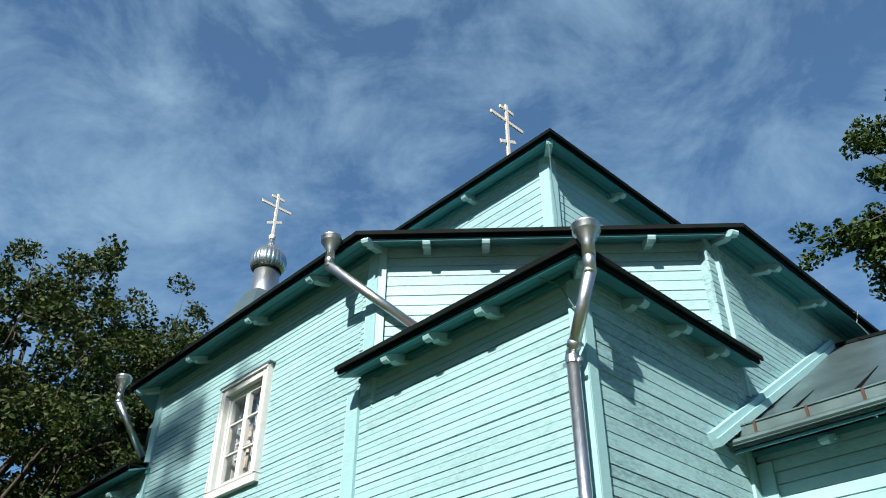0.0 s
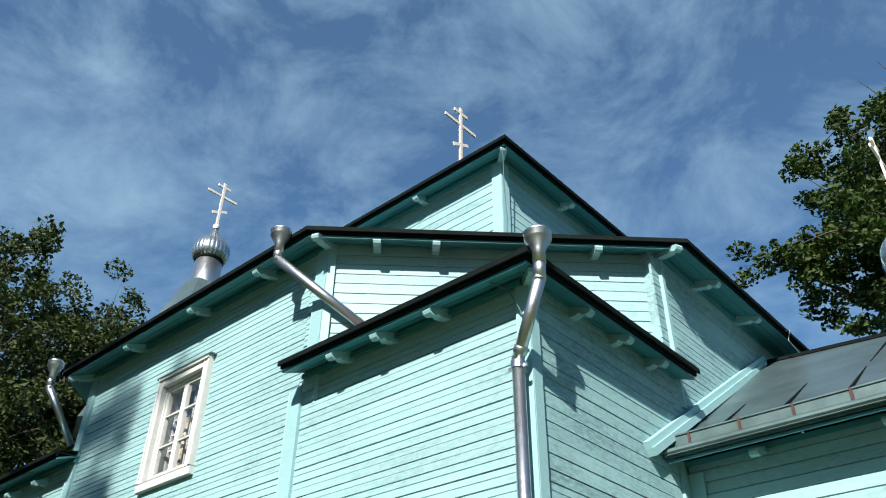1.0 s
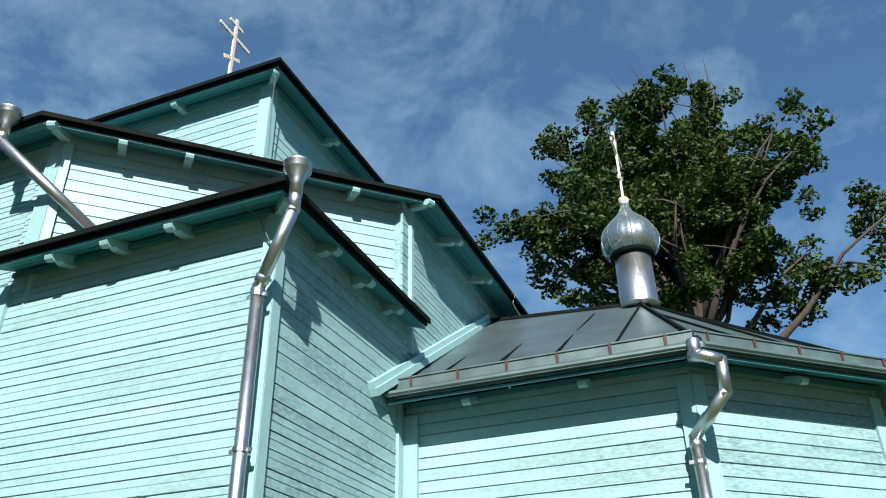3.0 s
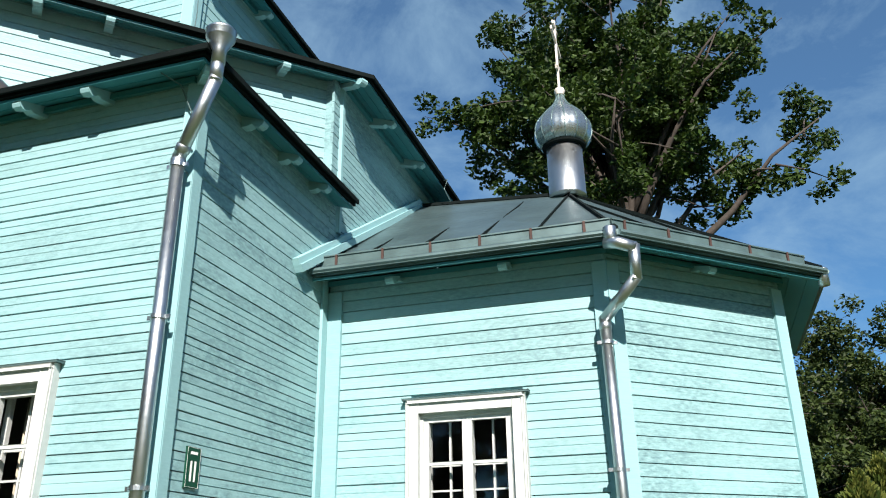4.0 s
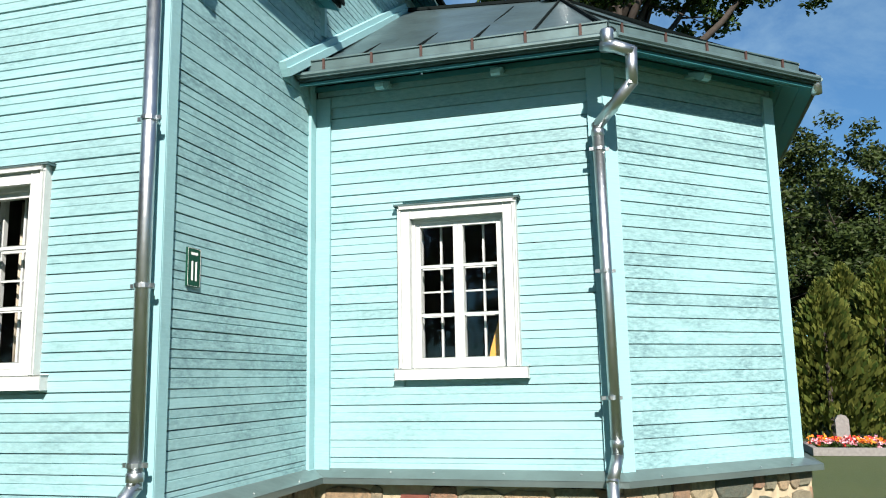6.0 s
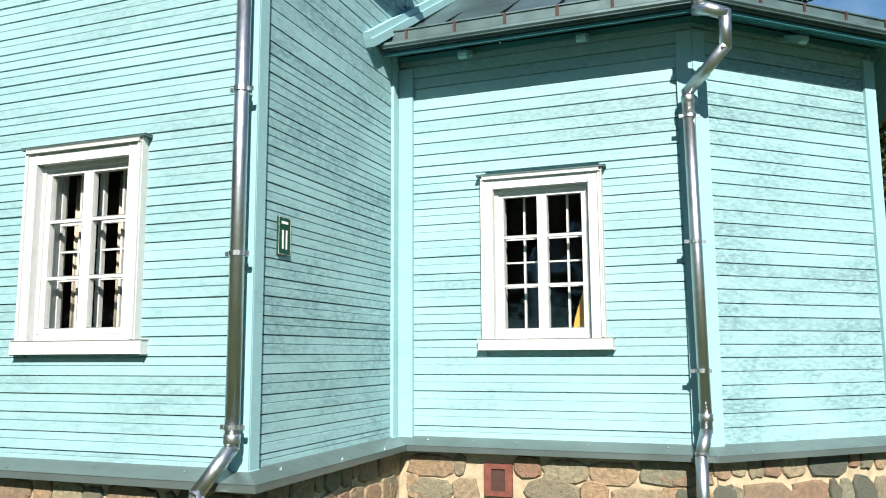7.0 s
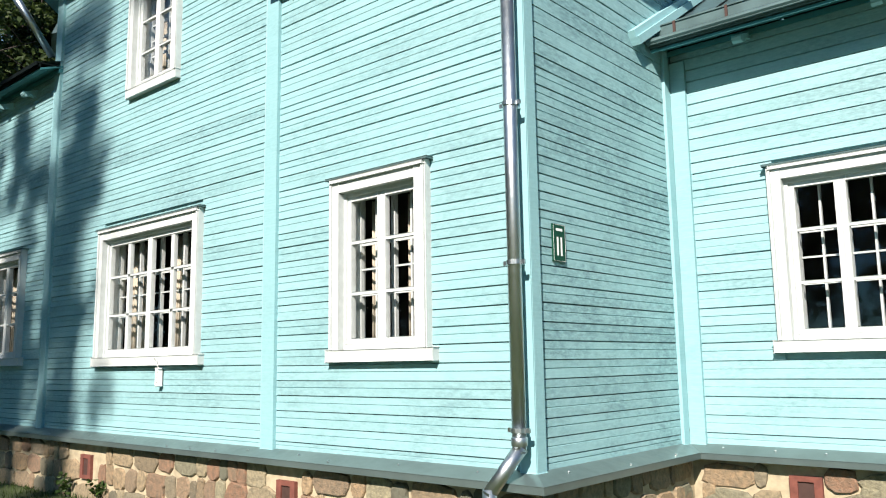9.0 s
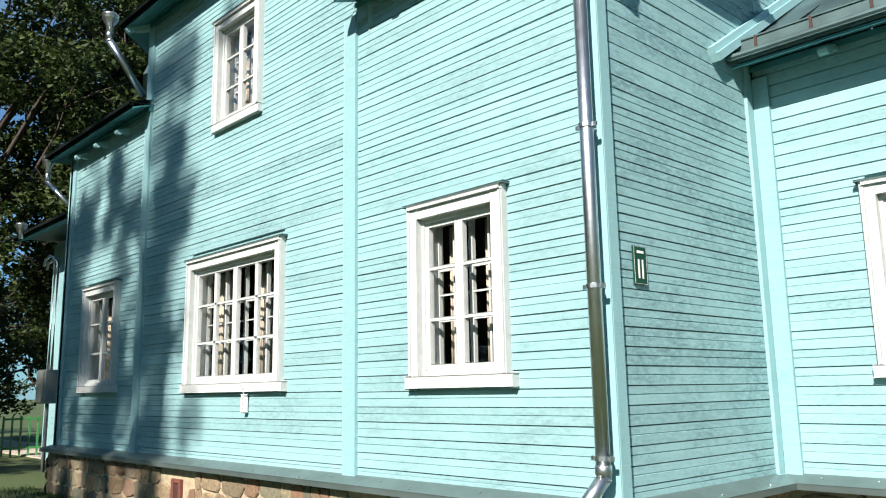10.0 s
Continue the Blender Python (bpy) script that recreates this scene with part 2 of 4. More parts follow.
def bm_tube(bm, pts, radii, seg=14, cap=True):
    """A tube along a line of points, with a radius at each."""
    pts = [Vector(p) for p in pts]
    rings = []
    for i, p in enumerate(pts):
        d = ((pts[i] - pts[i - 1]).normalized() if i else Vector()) + ((pts[i + 1] - pts[i]).normalized() if i + 1 < len(pts) else Vector())
        d.normalize()
        q = d.to_track_quat("Z", "X")
        rings.append([bm.verts.new(p + q @ Vector((math.cos(a) * radii[i], math.sin(a) * radii[i], 0))) for a in (2 * math.pi * k / seg for k in range(seg))])
    for a, b in zip(rings, rings[1:]):
        for k in range(seg):
            bm.faces.new((a[k], a[(k + 1) % seg], b[(k + 1) % seg], b[k]))
    if cap:
        bm.faces.new(rings[0][::-1])
        bm.faces.new(rings[-1])


def bm_lathe(bm, profile, at=(0, 0, 0), seg=32, lobes=0, depth=0.0):
    """A turned form; with lobes, it is gored between raised seams."""
    rings = []
    for r, z in profile:
        ring = []
        for k in range(seg):
            a = 2 * math.pi * k / seg
            rr = r * (1 - depth * (1 - abs(math.cos(a * lobes / 2)) ** 0.6)) if lobes else r
            ring.append(bm.verts.new(Vector(at) + Vector((math.cos(a) * rr, math.sin(a) * rr, z))))
        rings.append(ring)
    for a, b in zip(rings, rings[1:]):
        for k in range(seg):
            bm.faces.new((a[k], a[(k + 1) % seg], b[(k + 1) % seg], b[k]))
    bm.faces.new(rings[0][::-1])
    bm.faces.new(rings[-1])


def frame_of(p0, u, z=0.0):
    """The pose of a wall: x along it, y out of it, z up."""
    ux, uy = u
    n = (uy, -ux)
    return Matrix(((ux, n[0], 0, p0[0]), (uy, n[1], 0, p0[1]), (0, 0, 1, z), (0, 0, 0, 1)))


# ---- the plan ----
FOOT, RISE = 0.72, 0.126            # foot of the boarding, height of a board
CY = 4.93                            # the church's long axis
CHX, CHY = -2.53, 2.45               # ends of the cut corner over the corner block
WEST, FAR_WEST = -7.45, -10.35
A_EAVE, M_EAVE, T_EAVE, V_EAVE = 4.975, 6.44, 8.24, 5.22
OV, A_OV = 0.33, 0.29
AP1, AP2 = (2.62, 2.28), (4.13, 3.66)
AP_EAVE = 4.07
S2 = math.sqrt(0.5)


def cut(spans, lo, hi):
    out = []
    for a, b in spans:
        if hi <= a or lo >= b:
            out.append((a, b))
            continue
        if lo > a:
            out.append((a, lo))
        if hi < b:
            out.append((hi, b))
    return out


def boarded_wall(name, p0, u, length, z0, z1, openings=(), label="", seed=1, pitch=RISE, joint=2.194, fine_from=99.0, fine=RISE, paint=TURQ):
    """A wall with its outer face 25 mm behind the line p0, u; each board is a piece, cut round the openings.

    Boards of one pitch have a bead along the middle and a joint at the height joint; over fine_from they are plain and of the pitch fine."""
    m = frame_of(p0, u)
    rnd = random.Random(seed)
    bm = bmesh.new()
    xs = sorted({0.0, length, *[v for o in openings for v in o[:2]]})
    for a, b in zip(xs, xs[1:]):
        holes = sorted((o[2], o[3]) for o in openings if o[0] <= a + 1e-4 and o[1] >= b - 1e-4)
        z = z0
        for h0, h1 in [*holes, (z1, z1)]:
            if h0 > z:
                bm_box(bm, (max(a, 0.06), -0.24, z), (min(b, length - 0.06), -0.052, h0), m)
            z = max(z, h1)
    wall = part(name, bm, paint, None, "")
    tagged(wall, label or "turquoise painted board wall", "wall", "", "structure")
    first = joint - pitch * math.ceil((joint - z0) / pitch)
    heights = [z0]
    while heights[-1] < z1 - 0.02:
        z = heights[-1]
        if z > fine_from - 0.03:
            z = fine_from + fine * (math.floor((z - fine_from) / fine + 0.5) + 1)
        else:
            z = first + pitch * (math.floor((z - first) / pitch + 0.5) + 1)
        heights.append(z)
    heights = [h + rnd.uniform(-0.003, 0.003) for h in heights]
    heights[0], heights[-1] = z0, min(heights[-1], z1)
    for z, top in zip(heights, heights[1:]):
        if top - z < 0.02:
            continue
        plain = z > fine_from - 0.03
        spans = [(0.0, length)]
        for o in openings:
            if o[3] > z + 0.01 and o[2] < top - 0.01:
                spans = cut(spans, o[0], o[1])
        for a, b in spans:
            if b - a < 0.04:
                continue
            gap, lean, off = rnd.uniform(0.001, 0.005), rnd.uniform(0.002, 0.005), rnd.uniform(-0.0015, 0.0015)
            zm, bead = z + (top - z) * 0.52, 0.0005 if plain else rnd.choice((0.004, 0.006, 0.008))
            prof = [(-0.055, z + 0.001), (-0.034 + off, z + 0.001), (-0.025 + off, z + gap), (-0.027 + off, zm - 0.003), (-0.027 - bead + off, zm), (-0.027 + off, zm + 0.006), (-0.025 - lean + off, top - 0.007), (-0.039 + off, top - 0.0045), (-0.055, top)]
            sag = rnd.uniform(-0.002, 0.002)
            vs = [m @ Vector((x, y, zz + s)) for x, s in ((a + 0.0015, 0.0), (b - 0.0015, sag)) for y, zz in prof]
            k = len(prof)
            fs = [(i, (i + 1) % k, k + (i + 1) % k, k + i) for i in range(k)] + [tuple(range(k))[::-1], tuple(range(k, 2 * k))]
            raw("board", vs, fs, paint, wall)
    return wall


def post(p0, u, x0, x1, z0, z1, parent, proud=0.0, name="corner_board"):
    """An upright trim board on a wall, its face at the wall line."""
    return box_part(name, (x0, -0.05, z0), (x1, proud, z1), TRIM, parent, "", frame_of(p0, u), 0.004)


# ---- windows ----
def window(name, p0, u, x0, x1, z0, z1, label, curtain=0, gold=False, wide=False, sill=True):
    """A white window: casing, crown, sill, two casements of three panes, an inner frame with thin bars, the room behind."""
    m = frame_of(p0, u)
    w = tagged(new(name), label, "window", "", "structure")
    cx, cas = 0.03, 0.115
    zs, zt = z0 + 0.095, z1 - 0.03
    if sill:
        box_part("sill", (x0 - 0.005, -0.06, z0), (x1 + 0.03, 0.034, zs), WHITE, w, "", m, 0.008)
    else:
        box_part("foot_casing", (x0 + cx, -0.10, z0), (x1 - cx, 0.027, zs), WHITE, w, "", m, 0.006)
    box_part("casing", (x0 + cx, -0.10, zs), (x0 + cx + cas, 0.028, zt - 0.02), WHITE, w, "", m, 0.006)
    box_part("casing", (x1 - cx - cas, -0.10, zs), (x1 - cx, 0.028, zt - 0.02), WHITE, w, "", m, 0.006)
    box_part("head_casing", (x0 + cx + cas, -0.10, zt - 0.02 - cas), (x1 - cx - cas, 0.026, zt - 0.02), WHITE, w, "", m, 0.006)
    box_part("head_moulding", (x0 + cx + 0.02, 0.026, zt - 0.05), (x1 - cx - 0.02, 0.046, zt - 0.02), WHITE, w, "", m, 0.006)
    box_part("crown", (x0, -0.05, zt - 0.018), (x1, 0.050, zt - 0.002), GUTTER, w, "weathered grey drip board", m, 0.004)
    for a, b in ((x0 + cx + 0.012, x0 + cx + 0.034), (x1 - cx - 0.034, x1 - cx - 0.012)):
        box_part("casing_moulding", (a, 0.026, zs + 0.004), (b, 0.038, zt - 0.054), WHITE, w, "", m, 0.005)
    ix0, ix1, iz0, iz1 = x0 + cx + cas, x1 - cx - cas, zs, zt - 0.02 - cas
    for a, b in ((ix0, ix0 + 0.03), (ix1 - 0.03, ix1)):
        box_part("jamb", (a, -0.24, iz0), (b, -0.03, iz1), WHITE, w, "", m, 0.003)
    box_part("frame_head", (ix0 + 0.03, -0.24, iz1 - 0.03), (ix1 - 0.03, -0.03, iz1), WHITE, w, "", m, 0.003)
    box_part("frame_foot", (ix0 + 0.03, -0.24, iz0), (ix1 - 0.03, -0.012, iz0 + 0.045), WHITE, w, "", m, 0.003)
    a0, a1, b0, b1 = ix0 + 0.03, ix1 - 0.03, iz0 + 0.045, iz1 - 0.03
    halves = [(a0, (a0 + a1) / 2), ((a0 + a1) / 2, a1)]
    rows = [b0, b0 + (b1 - b0) * 0.335, b0 + (b1 - b0) * 0.68, b1]
    for ca, cb in halves:
        c = new("casement")
        c.parent = w
        st, y0, y1 = 0.044, -0.085, -0.045
        for lo, hi in (((ca, y0, b0), (ca + st, y1, b1)), ((cb - st, y0, b0), (cb, y1, b1)),
                       ((ca + st, y0, b0), (cb - st, y1, b0 + st)), ((ca + st, y0, b1 - st), (cb - st, y1, b1))):
            box_part("stile", lo, hi, WHITE, c, "", m, 0.004)
        for zz in rows[1:3]:
            box_part("glazing_bar", (ca + st, y0 + 0.005, zz - 0.013), (cb - st, y1 - 0.004, zz + 0.013), WHITE, c, "", m, 0.004)
        if wide:
            mid = (ca + cb) / 2
            box_part("glazing_bar", (mid - 0.03, y0 + 0.005, b0 + st), (mid + 0.03, y1 - 0.004, b1 - st), WHITE, c, "", m, 0.004)
        cols_at = [ca + st] + ([(ca + cb) / 2] if wide else []) + [cb - st]
        for xa, xb in zip(cols_at, cols_at[1:]):
            for za, zb in zip([b0 + st, *rows[1:3]], [*rows[1:3], b1 - st]):
                tip = random.Random(round(1000 * (xa + za))).uniform(-0.0015, 0.0015)
                pane = raw("pane", [m @ Vector(v) for v in ((xa, -0.066, za), (xb, -0.066 + tip, za), (xb, -0.066, zb), (xa, -0.066 - tip, zb))], [(0, 1, 2, 3)], GLASS, c)
                pane.visible_shadow = False
        inner = new("inner_frame")
        inner.parent = w
        n_in = 2 if wide else 1
        for k in range(n_in):
            s0, s1 = ca + (cb - ca) * k / n_in, ca + (cb - ca) * (k + 1) / n_in
            for lo, hi in (((s0, -0.205, b0), (s0 + 0.022, -0.175, b1)), ((s1 - 0.022, -0.205, b0), (s1, -0.175, b1))):
                box_part("stile", lo, hi, WHITE, inner, "", m, 0.003)
            mid = (s0 + s1) / 2
            box_part("glazing_bar", (mid - 0.009, -0.2, b0), (mid + 0.009, -0.178, b1), WHITE, inner, "", m, 0.003)
        for zz, h in ((rows[1], 0.012), ((rows[1] + rows[2]) / 2, 0.008), (rows[2], 0.012)):
            box_part("glazing_bar", (ca, -0.198, zz - h), (cb, -0.18, zz + h), WHITE, inner, "", m, 0.002)
    if curtain:
        cu = tagged(new("curtain"), "cream cloth curtain drawn aside behind the panes", "curtain", "curtains")
        for lo, hi in ((a0 + 0.02, a0 + (a1 - a0) * curtain), (a0 + (a1 - a0) * 0.56, a0 + (a1 - a0) * (0.56 + curtain * 0.45))):
            bm = bmesh.new()
            k = 28
            front = [[bm.verts.new(m @ Vector((lo + (hi - lo) * i / k, -0.33 + 0.03 * math.sin(i * 1.5) + 0.01 * math.sin(i * 0.7), z))) for i in range(k + 1)] for z in (b0 - 0.02, b1)]
            for i in range(k):
                bm.faces.new((front[0][i], front[0][i + 1], front[1][i + 1], front[1][i]))
            o = part("drape", bm, CURTAIN, cu, "", True)
            o.modifiers.new("thick", "SOLIDIFY").thickness = 0.006
    if gold:
        e = tagged(new("icon_case"), "ochre gilded wooden case standing inside the window", "cabinet")
        bm = bmesh.new()
        q = [(0.70, b0 - 0.3), (0.995, b0 - 0.3), (0.995, b0 + 0.56), (0.955, b0 + 0.50), (0.80, b0 + 0.12)]
        vs = [[bm.verts.new(m @ Vector((a0 + (a1 - a0) * x, y, z))) for x, z in q] for y in (-0.20, -0.28)]
        bm.faces.new(vs[0]), bm.faces.new(vs[1][::-1])
        for i in range(len(q)):
            bm.faces.new((vs[0][i], vs[1][i], vs[1][(i + 1) % len(q)], vs[0][(i + 1) % len(q)]))
        part("case_body", bm, GOLD, e)
    return w


def opening(x0, x1, z0, z1):
    return (x0 + 0.06, x1 - 0.06, z0 + 0.06, z1 - 0.025)


# ---- walls ----
LCH = math.hypot(CHX, CHY)
S, E, D = (1, 0), (0, 1), (-CHX / LCH, CHY / LCH)
WA, W2 = (-2.00, -0.87, 1.45, 2.985), (0.765, 1.885, 1.47, 3.03)
WM, WU, WS = (-6.02, -3.88, 1.455, 3.045), (-5.52, -4.40, 4.47, 5.90), (-9.40, -8.06, 1.49, 3.06)


def shifted(w, dx):
    return (w[0] + dx, w[1] + dx, w[2], w[3])


PX = -2.80
wall_a = boarded_wall("wall_south", (PX, 0), S, -PX, FOOT, A_EAVE + 0.16, [opening(*shifted(WA, -PX))], "sunlit turquoise board wall of the corner block", 3, pitch=0.128, joint=2.97)
boarded_wall("wall_south", (PX, 0), S, CHX - PX, A_EAVE + 0.1, M_EAVE + 0.16, (), "turquoise board wall beside the cut corner", 14, pitch=0.128, joint=2.97)
wall_m = boarded_wall("wall_south", (WEST, 0), S, PX - WEST, FOOT, M_EAVE + 0.16, [opening(*shifted(WM, -WEST)), opening(*shifted(WU, -WEST))],
                      "sunlit turquoise board wall of the nave", 4, pitch=0.127, joint=2.20)
wall_v = boarded_wall("wall_south", (FAR_WEST, 0), S, WEST - FAR_WEST, FOOT, V_EAVE + 0.05, [opening(*shifted(WS, -FAR_WEST))], "turquoise board wall under tree shade", 5)
wall_e = boarded_wall("wall_east", (0, 0), E, 2.28, FOOT, A_EAVE + 0.16, (), "turquoise board wall in raking light", 6, pitch=0.1275, joint=2.207, fine_from=3.46, fine=0.118, paint=WORN)
wall_e2 = boarded_wall("wall_east", (0, 2.28), E, 2 * CY - 2 * 2.28, 3.6, M_EAVE + 0.16, (), "turquoise board wall over the apse roof", 7, paint=WORN)
wall_c = boarded_wall("wall_chamfer", (CHX, 0), D, math.hypot(CHX, CHY), A_EAVE - 0.25, M_EAVE + 0.16, (), "turquoise board wall across the cut corner", 8, fine_from=3.0, fine=0.118)
wall_ap = boarded_wall("wall_apse", (0, 2.28), S, AP1[0], FOOT, AP_EAVE + 0.12, [opening(*W2)], "sunlit turquoise board wall of the apse", 9, pitch=0.1478, joint=2.005, fine_from=3.033, fine=0.106)
LEN2 = math.hypot(AP2[0] - AP1[0], AP2[1] - AP1[1])
U2 = ((AP2[0] - AP1[0]) / LEN2, (AP2[1] - AP1[1]) / LEN2)
wall_ap2 = boarded_wall("wall_apse", AP1, U2, LEN2, FOOT, AP_EAVE + 0.12, (), "sunlit weathered turquoise wall of the apse", 10, joint=FOOT, fine_from=0.749, fine=0.1085, paint=WORN)
wall_ap3 = boarded_wall("wall_apse", AP2, E, 2 * (CY - AP2[1]), FOOT, AP_EAVE + 0.12, (), "turquoise board wall of the apse end", 11)


def plain_wall(name, a, b, z0, z1, label):
    L = math.hypot(b[0] - a[0], b[1] - a[1])
    bm = bmesh.new()
    bm_box(bm, (0, -0.24, z0), (L, -0.03, z1), frame_of(a, ((b[0] - a[0]) / L, (b[1] - a[1]) / L)))
    return tagged(part(name, bm, TURQ), label, "wall", "", "structure")


NY = 2 * CY
plain_wall("wall_apse", (AP2[0], NY - AP2[1]), (AP1[0], NY - AP1[1]), FOOT, AP_EAVE, "turquoise wall of the apse, far side")
plain_wall("wall_apse", (AP1[0], NY - AP1[1]), (0, NY - 2.28), FOOT, AP_EAVE, "turquoise wall of the apse, far side")
plain_wall("wall_east", (0, NY - 2.28), (0, NY), FOOT, A_EAVE, "turquoise board wall of the far corner block")
plain_wall("wall_north", (0, NY), (FAR_WEST, NY), FOOT, A_EAVE, "turquoise board wall of the far side")
plain_wall("wall_north", (CHX, NY), (WEST, NY), A_EAVE, M_EAVE, "turquoise board wall of the nave's far side")
plain_wall("wall_chamfer", (0, NY - CHY), (CHX, NY), A_EAVE - 0.2, M_EAVE, "turquoise wall across the far cut corner")
plain_wall("wall_chamfer", (FAR_WEST + 0.48, CHY), (WEST, 0), 4.8, M_EAVE, "turquoise wall across the western cut corner")
plain_wall("wall_chamfer", (WEST, NY), (FAR_WEST + 0.48, NY - CHY), 4.8, M_EAVE, "turquoise wall across the western cut corner")
plain_wall("wall_west", (FAR_WEST + 0.48, NY - CHY), (FAR_WEST + 0.48, CHY), 4.8, M_EAVE, "turquoise board wall of the nave's west side")
plain_wall("wall_west", (FAR_WEST, NY), (FAR_WEST, 0), FOOT, V_EAVE, "turquoise board wall of the west side")

# corner boards and pilasters
post((0, 0), S, -0.13, -0.002, FOOT, A_EAVE + 0.15, wall_a)
post((0, 0), E, 0.003, 0.115, FOOT, A_EAVE + 0.15, wall_e, 0.0)
post((0, 0), S, -2.895, -2.715, FOOT, A_EAVE - 0.02, wall_m, 0.004, "pilaster")
post((0, 0), S, CHX - 0.17, CHX - 0.002, A_EAVE - 0.1, M_EAVE + 0.15, wall_m)
post((CHX, 0), D, 0.0, 0.085, A_EAVE - 0.2, M_EAVE + 0.15, wall_c)
LC = math.hypot(CHX, CHY)
post((CHX, 0), D, LC - 0.14, LC - 0.002, A_EAVE - 0.2, M_EAVE + 0.15, wall_c)
post((0, 0), E, CHY, CHY + 0.06, A_EAVE - 0.2, M_EAVE + 0.15, wall_e2)
post((0, 0), S, WEST - 0.02, WEST + 0.15, FOOT, M_EAVE + 0.15, wall_m, 0.002)
post((0, 0), S, FAR_WEST, FAR_WEST + 0.12, FOOT, V_EAVE, wall_v)
post((0, 2.28), S, 0.0, 0.14, FOOT, AP_EAVE, wall_ap, 0.0)
post((0, 0), E, 2.28 - 0.11, 2.28 - 0.004, FOOT, AP_EAVE + 0.3, wall_e, 0.0)
post((0, 2.28), S, AP1[0] - 0.13, AP1[0] - 0.002, FOOT, AP_EAVE, wall_ap)
post(AP1, U2, 0.0, 0.13, FOOT, AP_EAVE, wall_ap2)
post(AP1, U2, LEN2 - 0.13, LEN2 - 0.002, FOOT, AP_EAVE, wall_ap2)
post(AP2, E, 0.0, 0.12, FOOT, AP_EAVE, wall_ap3)

window("window_1", (0, 0), S, *WA, "white casement window with a worn drip board over it", 0.18)
window("window_2", (0, 2.28), S, *W2, "white casement window reflecting dark trees", 0, gold=True)
window("window_3", (0, 0), S, *WM, "wide white window of two double casements, curtained", 0.26, wide=True)
window("window_4", (0, 0), S, *WU, "white upper casement window", 0.12, sill=False)
window("window_5", (0, 0), S, *WS, "white casement window in tree shade", 0.4)

# plain room boxes behind the windows, their dimness put into the dark wall colour
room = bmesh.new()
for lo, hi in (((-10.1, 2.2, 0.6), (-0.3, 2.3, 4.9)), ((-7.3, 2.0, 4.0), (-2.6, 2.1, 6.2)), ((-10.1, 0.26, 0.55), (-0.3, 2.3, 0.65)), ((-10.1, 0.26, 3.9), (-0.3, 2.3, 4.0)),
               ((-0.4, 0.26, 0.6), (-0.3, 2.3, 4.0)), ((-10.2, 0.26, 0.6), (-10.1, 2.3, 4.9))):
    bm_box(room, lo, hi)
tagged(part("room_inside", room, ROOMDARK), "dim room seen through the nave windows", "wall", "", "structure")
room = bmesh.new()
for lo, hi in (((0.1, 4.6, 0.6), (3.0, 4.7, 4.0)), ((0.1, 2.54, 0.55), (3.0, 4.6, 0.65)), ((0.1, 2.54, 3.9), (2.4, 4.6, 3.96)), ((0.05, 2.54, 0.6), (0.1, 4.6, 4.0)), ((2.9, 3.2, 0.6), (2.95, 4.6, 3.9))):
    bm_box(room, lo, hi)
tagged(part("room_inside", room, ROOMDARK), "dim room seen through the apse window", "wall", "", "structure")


# ---- roofs and eaves ----
def offset_line(pts, d, closed=True):
    """The line through pts pushed outwards by d (pts run with the outside on the right)."""
    out, k = [], len(pts)
    for i, p in enumerate(pts):
        a, b = Vector(pts[(i - 1) % k]), Vector(pts[(i + 1) % k])
        p = Vector(p)
        e1, e2 = (p - a).normalized(), (b - p).normalized()
        if not closed and i == 0:
            e1 = e2
        if not closed and i == k - 1:
            e2 = e1
        n1, n2 = Vector((e1.y, -e1.x)), Vector((e2.y, -e2.x))
        n = (n1 + n2).normalized()
        out.append(tuple(p + n * (d / max(0.3, n.dot(n1)))))
    return out


def band(bm, inner, outer, z_in, z_out, thick, closed):
    k = len(inner)
    lo = [(bm.verts.new((*inner[i], z_in)), bm.verts.new((*outer[i], z_out)), bm.verts.new((*outer[i], z_out + thick)), bm.verts.new((*inner[i], z_in + thick))) for i in range(k)]
    for i in range(k if closed else k - 1):
        a, b = lo[i], lo[(i + 1) % k]
        for j in range(4):
            bm.faces.new((a[j], b[j], b[(j + 1) % 4], a[(j + 1) % 4]))
    if not closed:
        bm.faces.new(lo[0])
        bm.faces.new(lo[-1][::-1])


def eaves(name, pts, z, closed, label, drop=0.36, over=OV, steps=None, edge=EDGE):
    """Boarded soffit, frieze moulding, fascia and the dark sheet edge along a line of walls."""
    root = tagged(new(name), label, "eaves", "", "structure")
    steps = steps or [-0.03, 0.09, over - 0.14, over - 0.02]
    # soffit boards and frieze carry the eaves' shade in their colour
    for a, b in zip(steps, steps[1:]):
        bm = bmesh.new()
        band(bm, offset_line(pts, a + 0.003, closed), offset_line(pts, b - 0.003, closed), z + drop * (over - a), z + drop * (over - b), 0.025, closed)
        part("soffit_board", bm, SHADED_SOFFIT, root)
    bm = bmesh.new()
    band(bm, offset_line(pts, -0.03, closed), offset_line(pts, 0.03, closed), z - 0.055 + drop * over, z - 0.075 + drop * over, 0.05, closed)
    part("frieze_moulding", bm, SHADED_SOFFIT, root)
    bm = bmesh.new()
    band(bm, offset_line(pts, over - 0.028, closed), offset_line(pts, over, closed), z + 0.042, z + 0.042, 0.042, closed)
    part("fascia", bm, edge, root, "dark fascia board")
    bm = bmesh.new()
    band(bm, offset_line(pts, over - 0.25, closed), offset_line(pts, over + 0.035, closed), z + 0.10, z + 0.086, 0.022, closed)
    band(bm, offset_line(pts, over + 0.018, closed), offset_line(pts, over + 0.038, closed), z + 0.058, z + 0.058, 0.028, closed)
    part("sheet_edge", bm, edge, root, "dark sheet-metal drip edge")
    return root


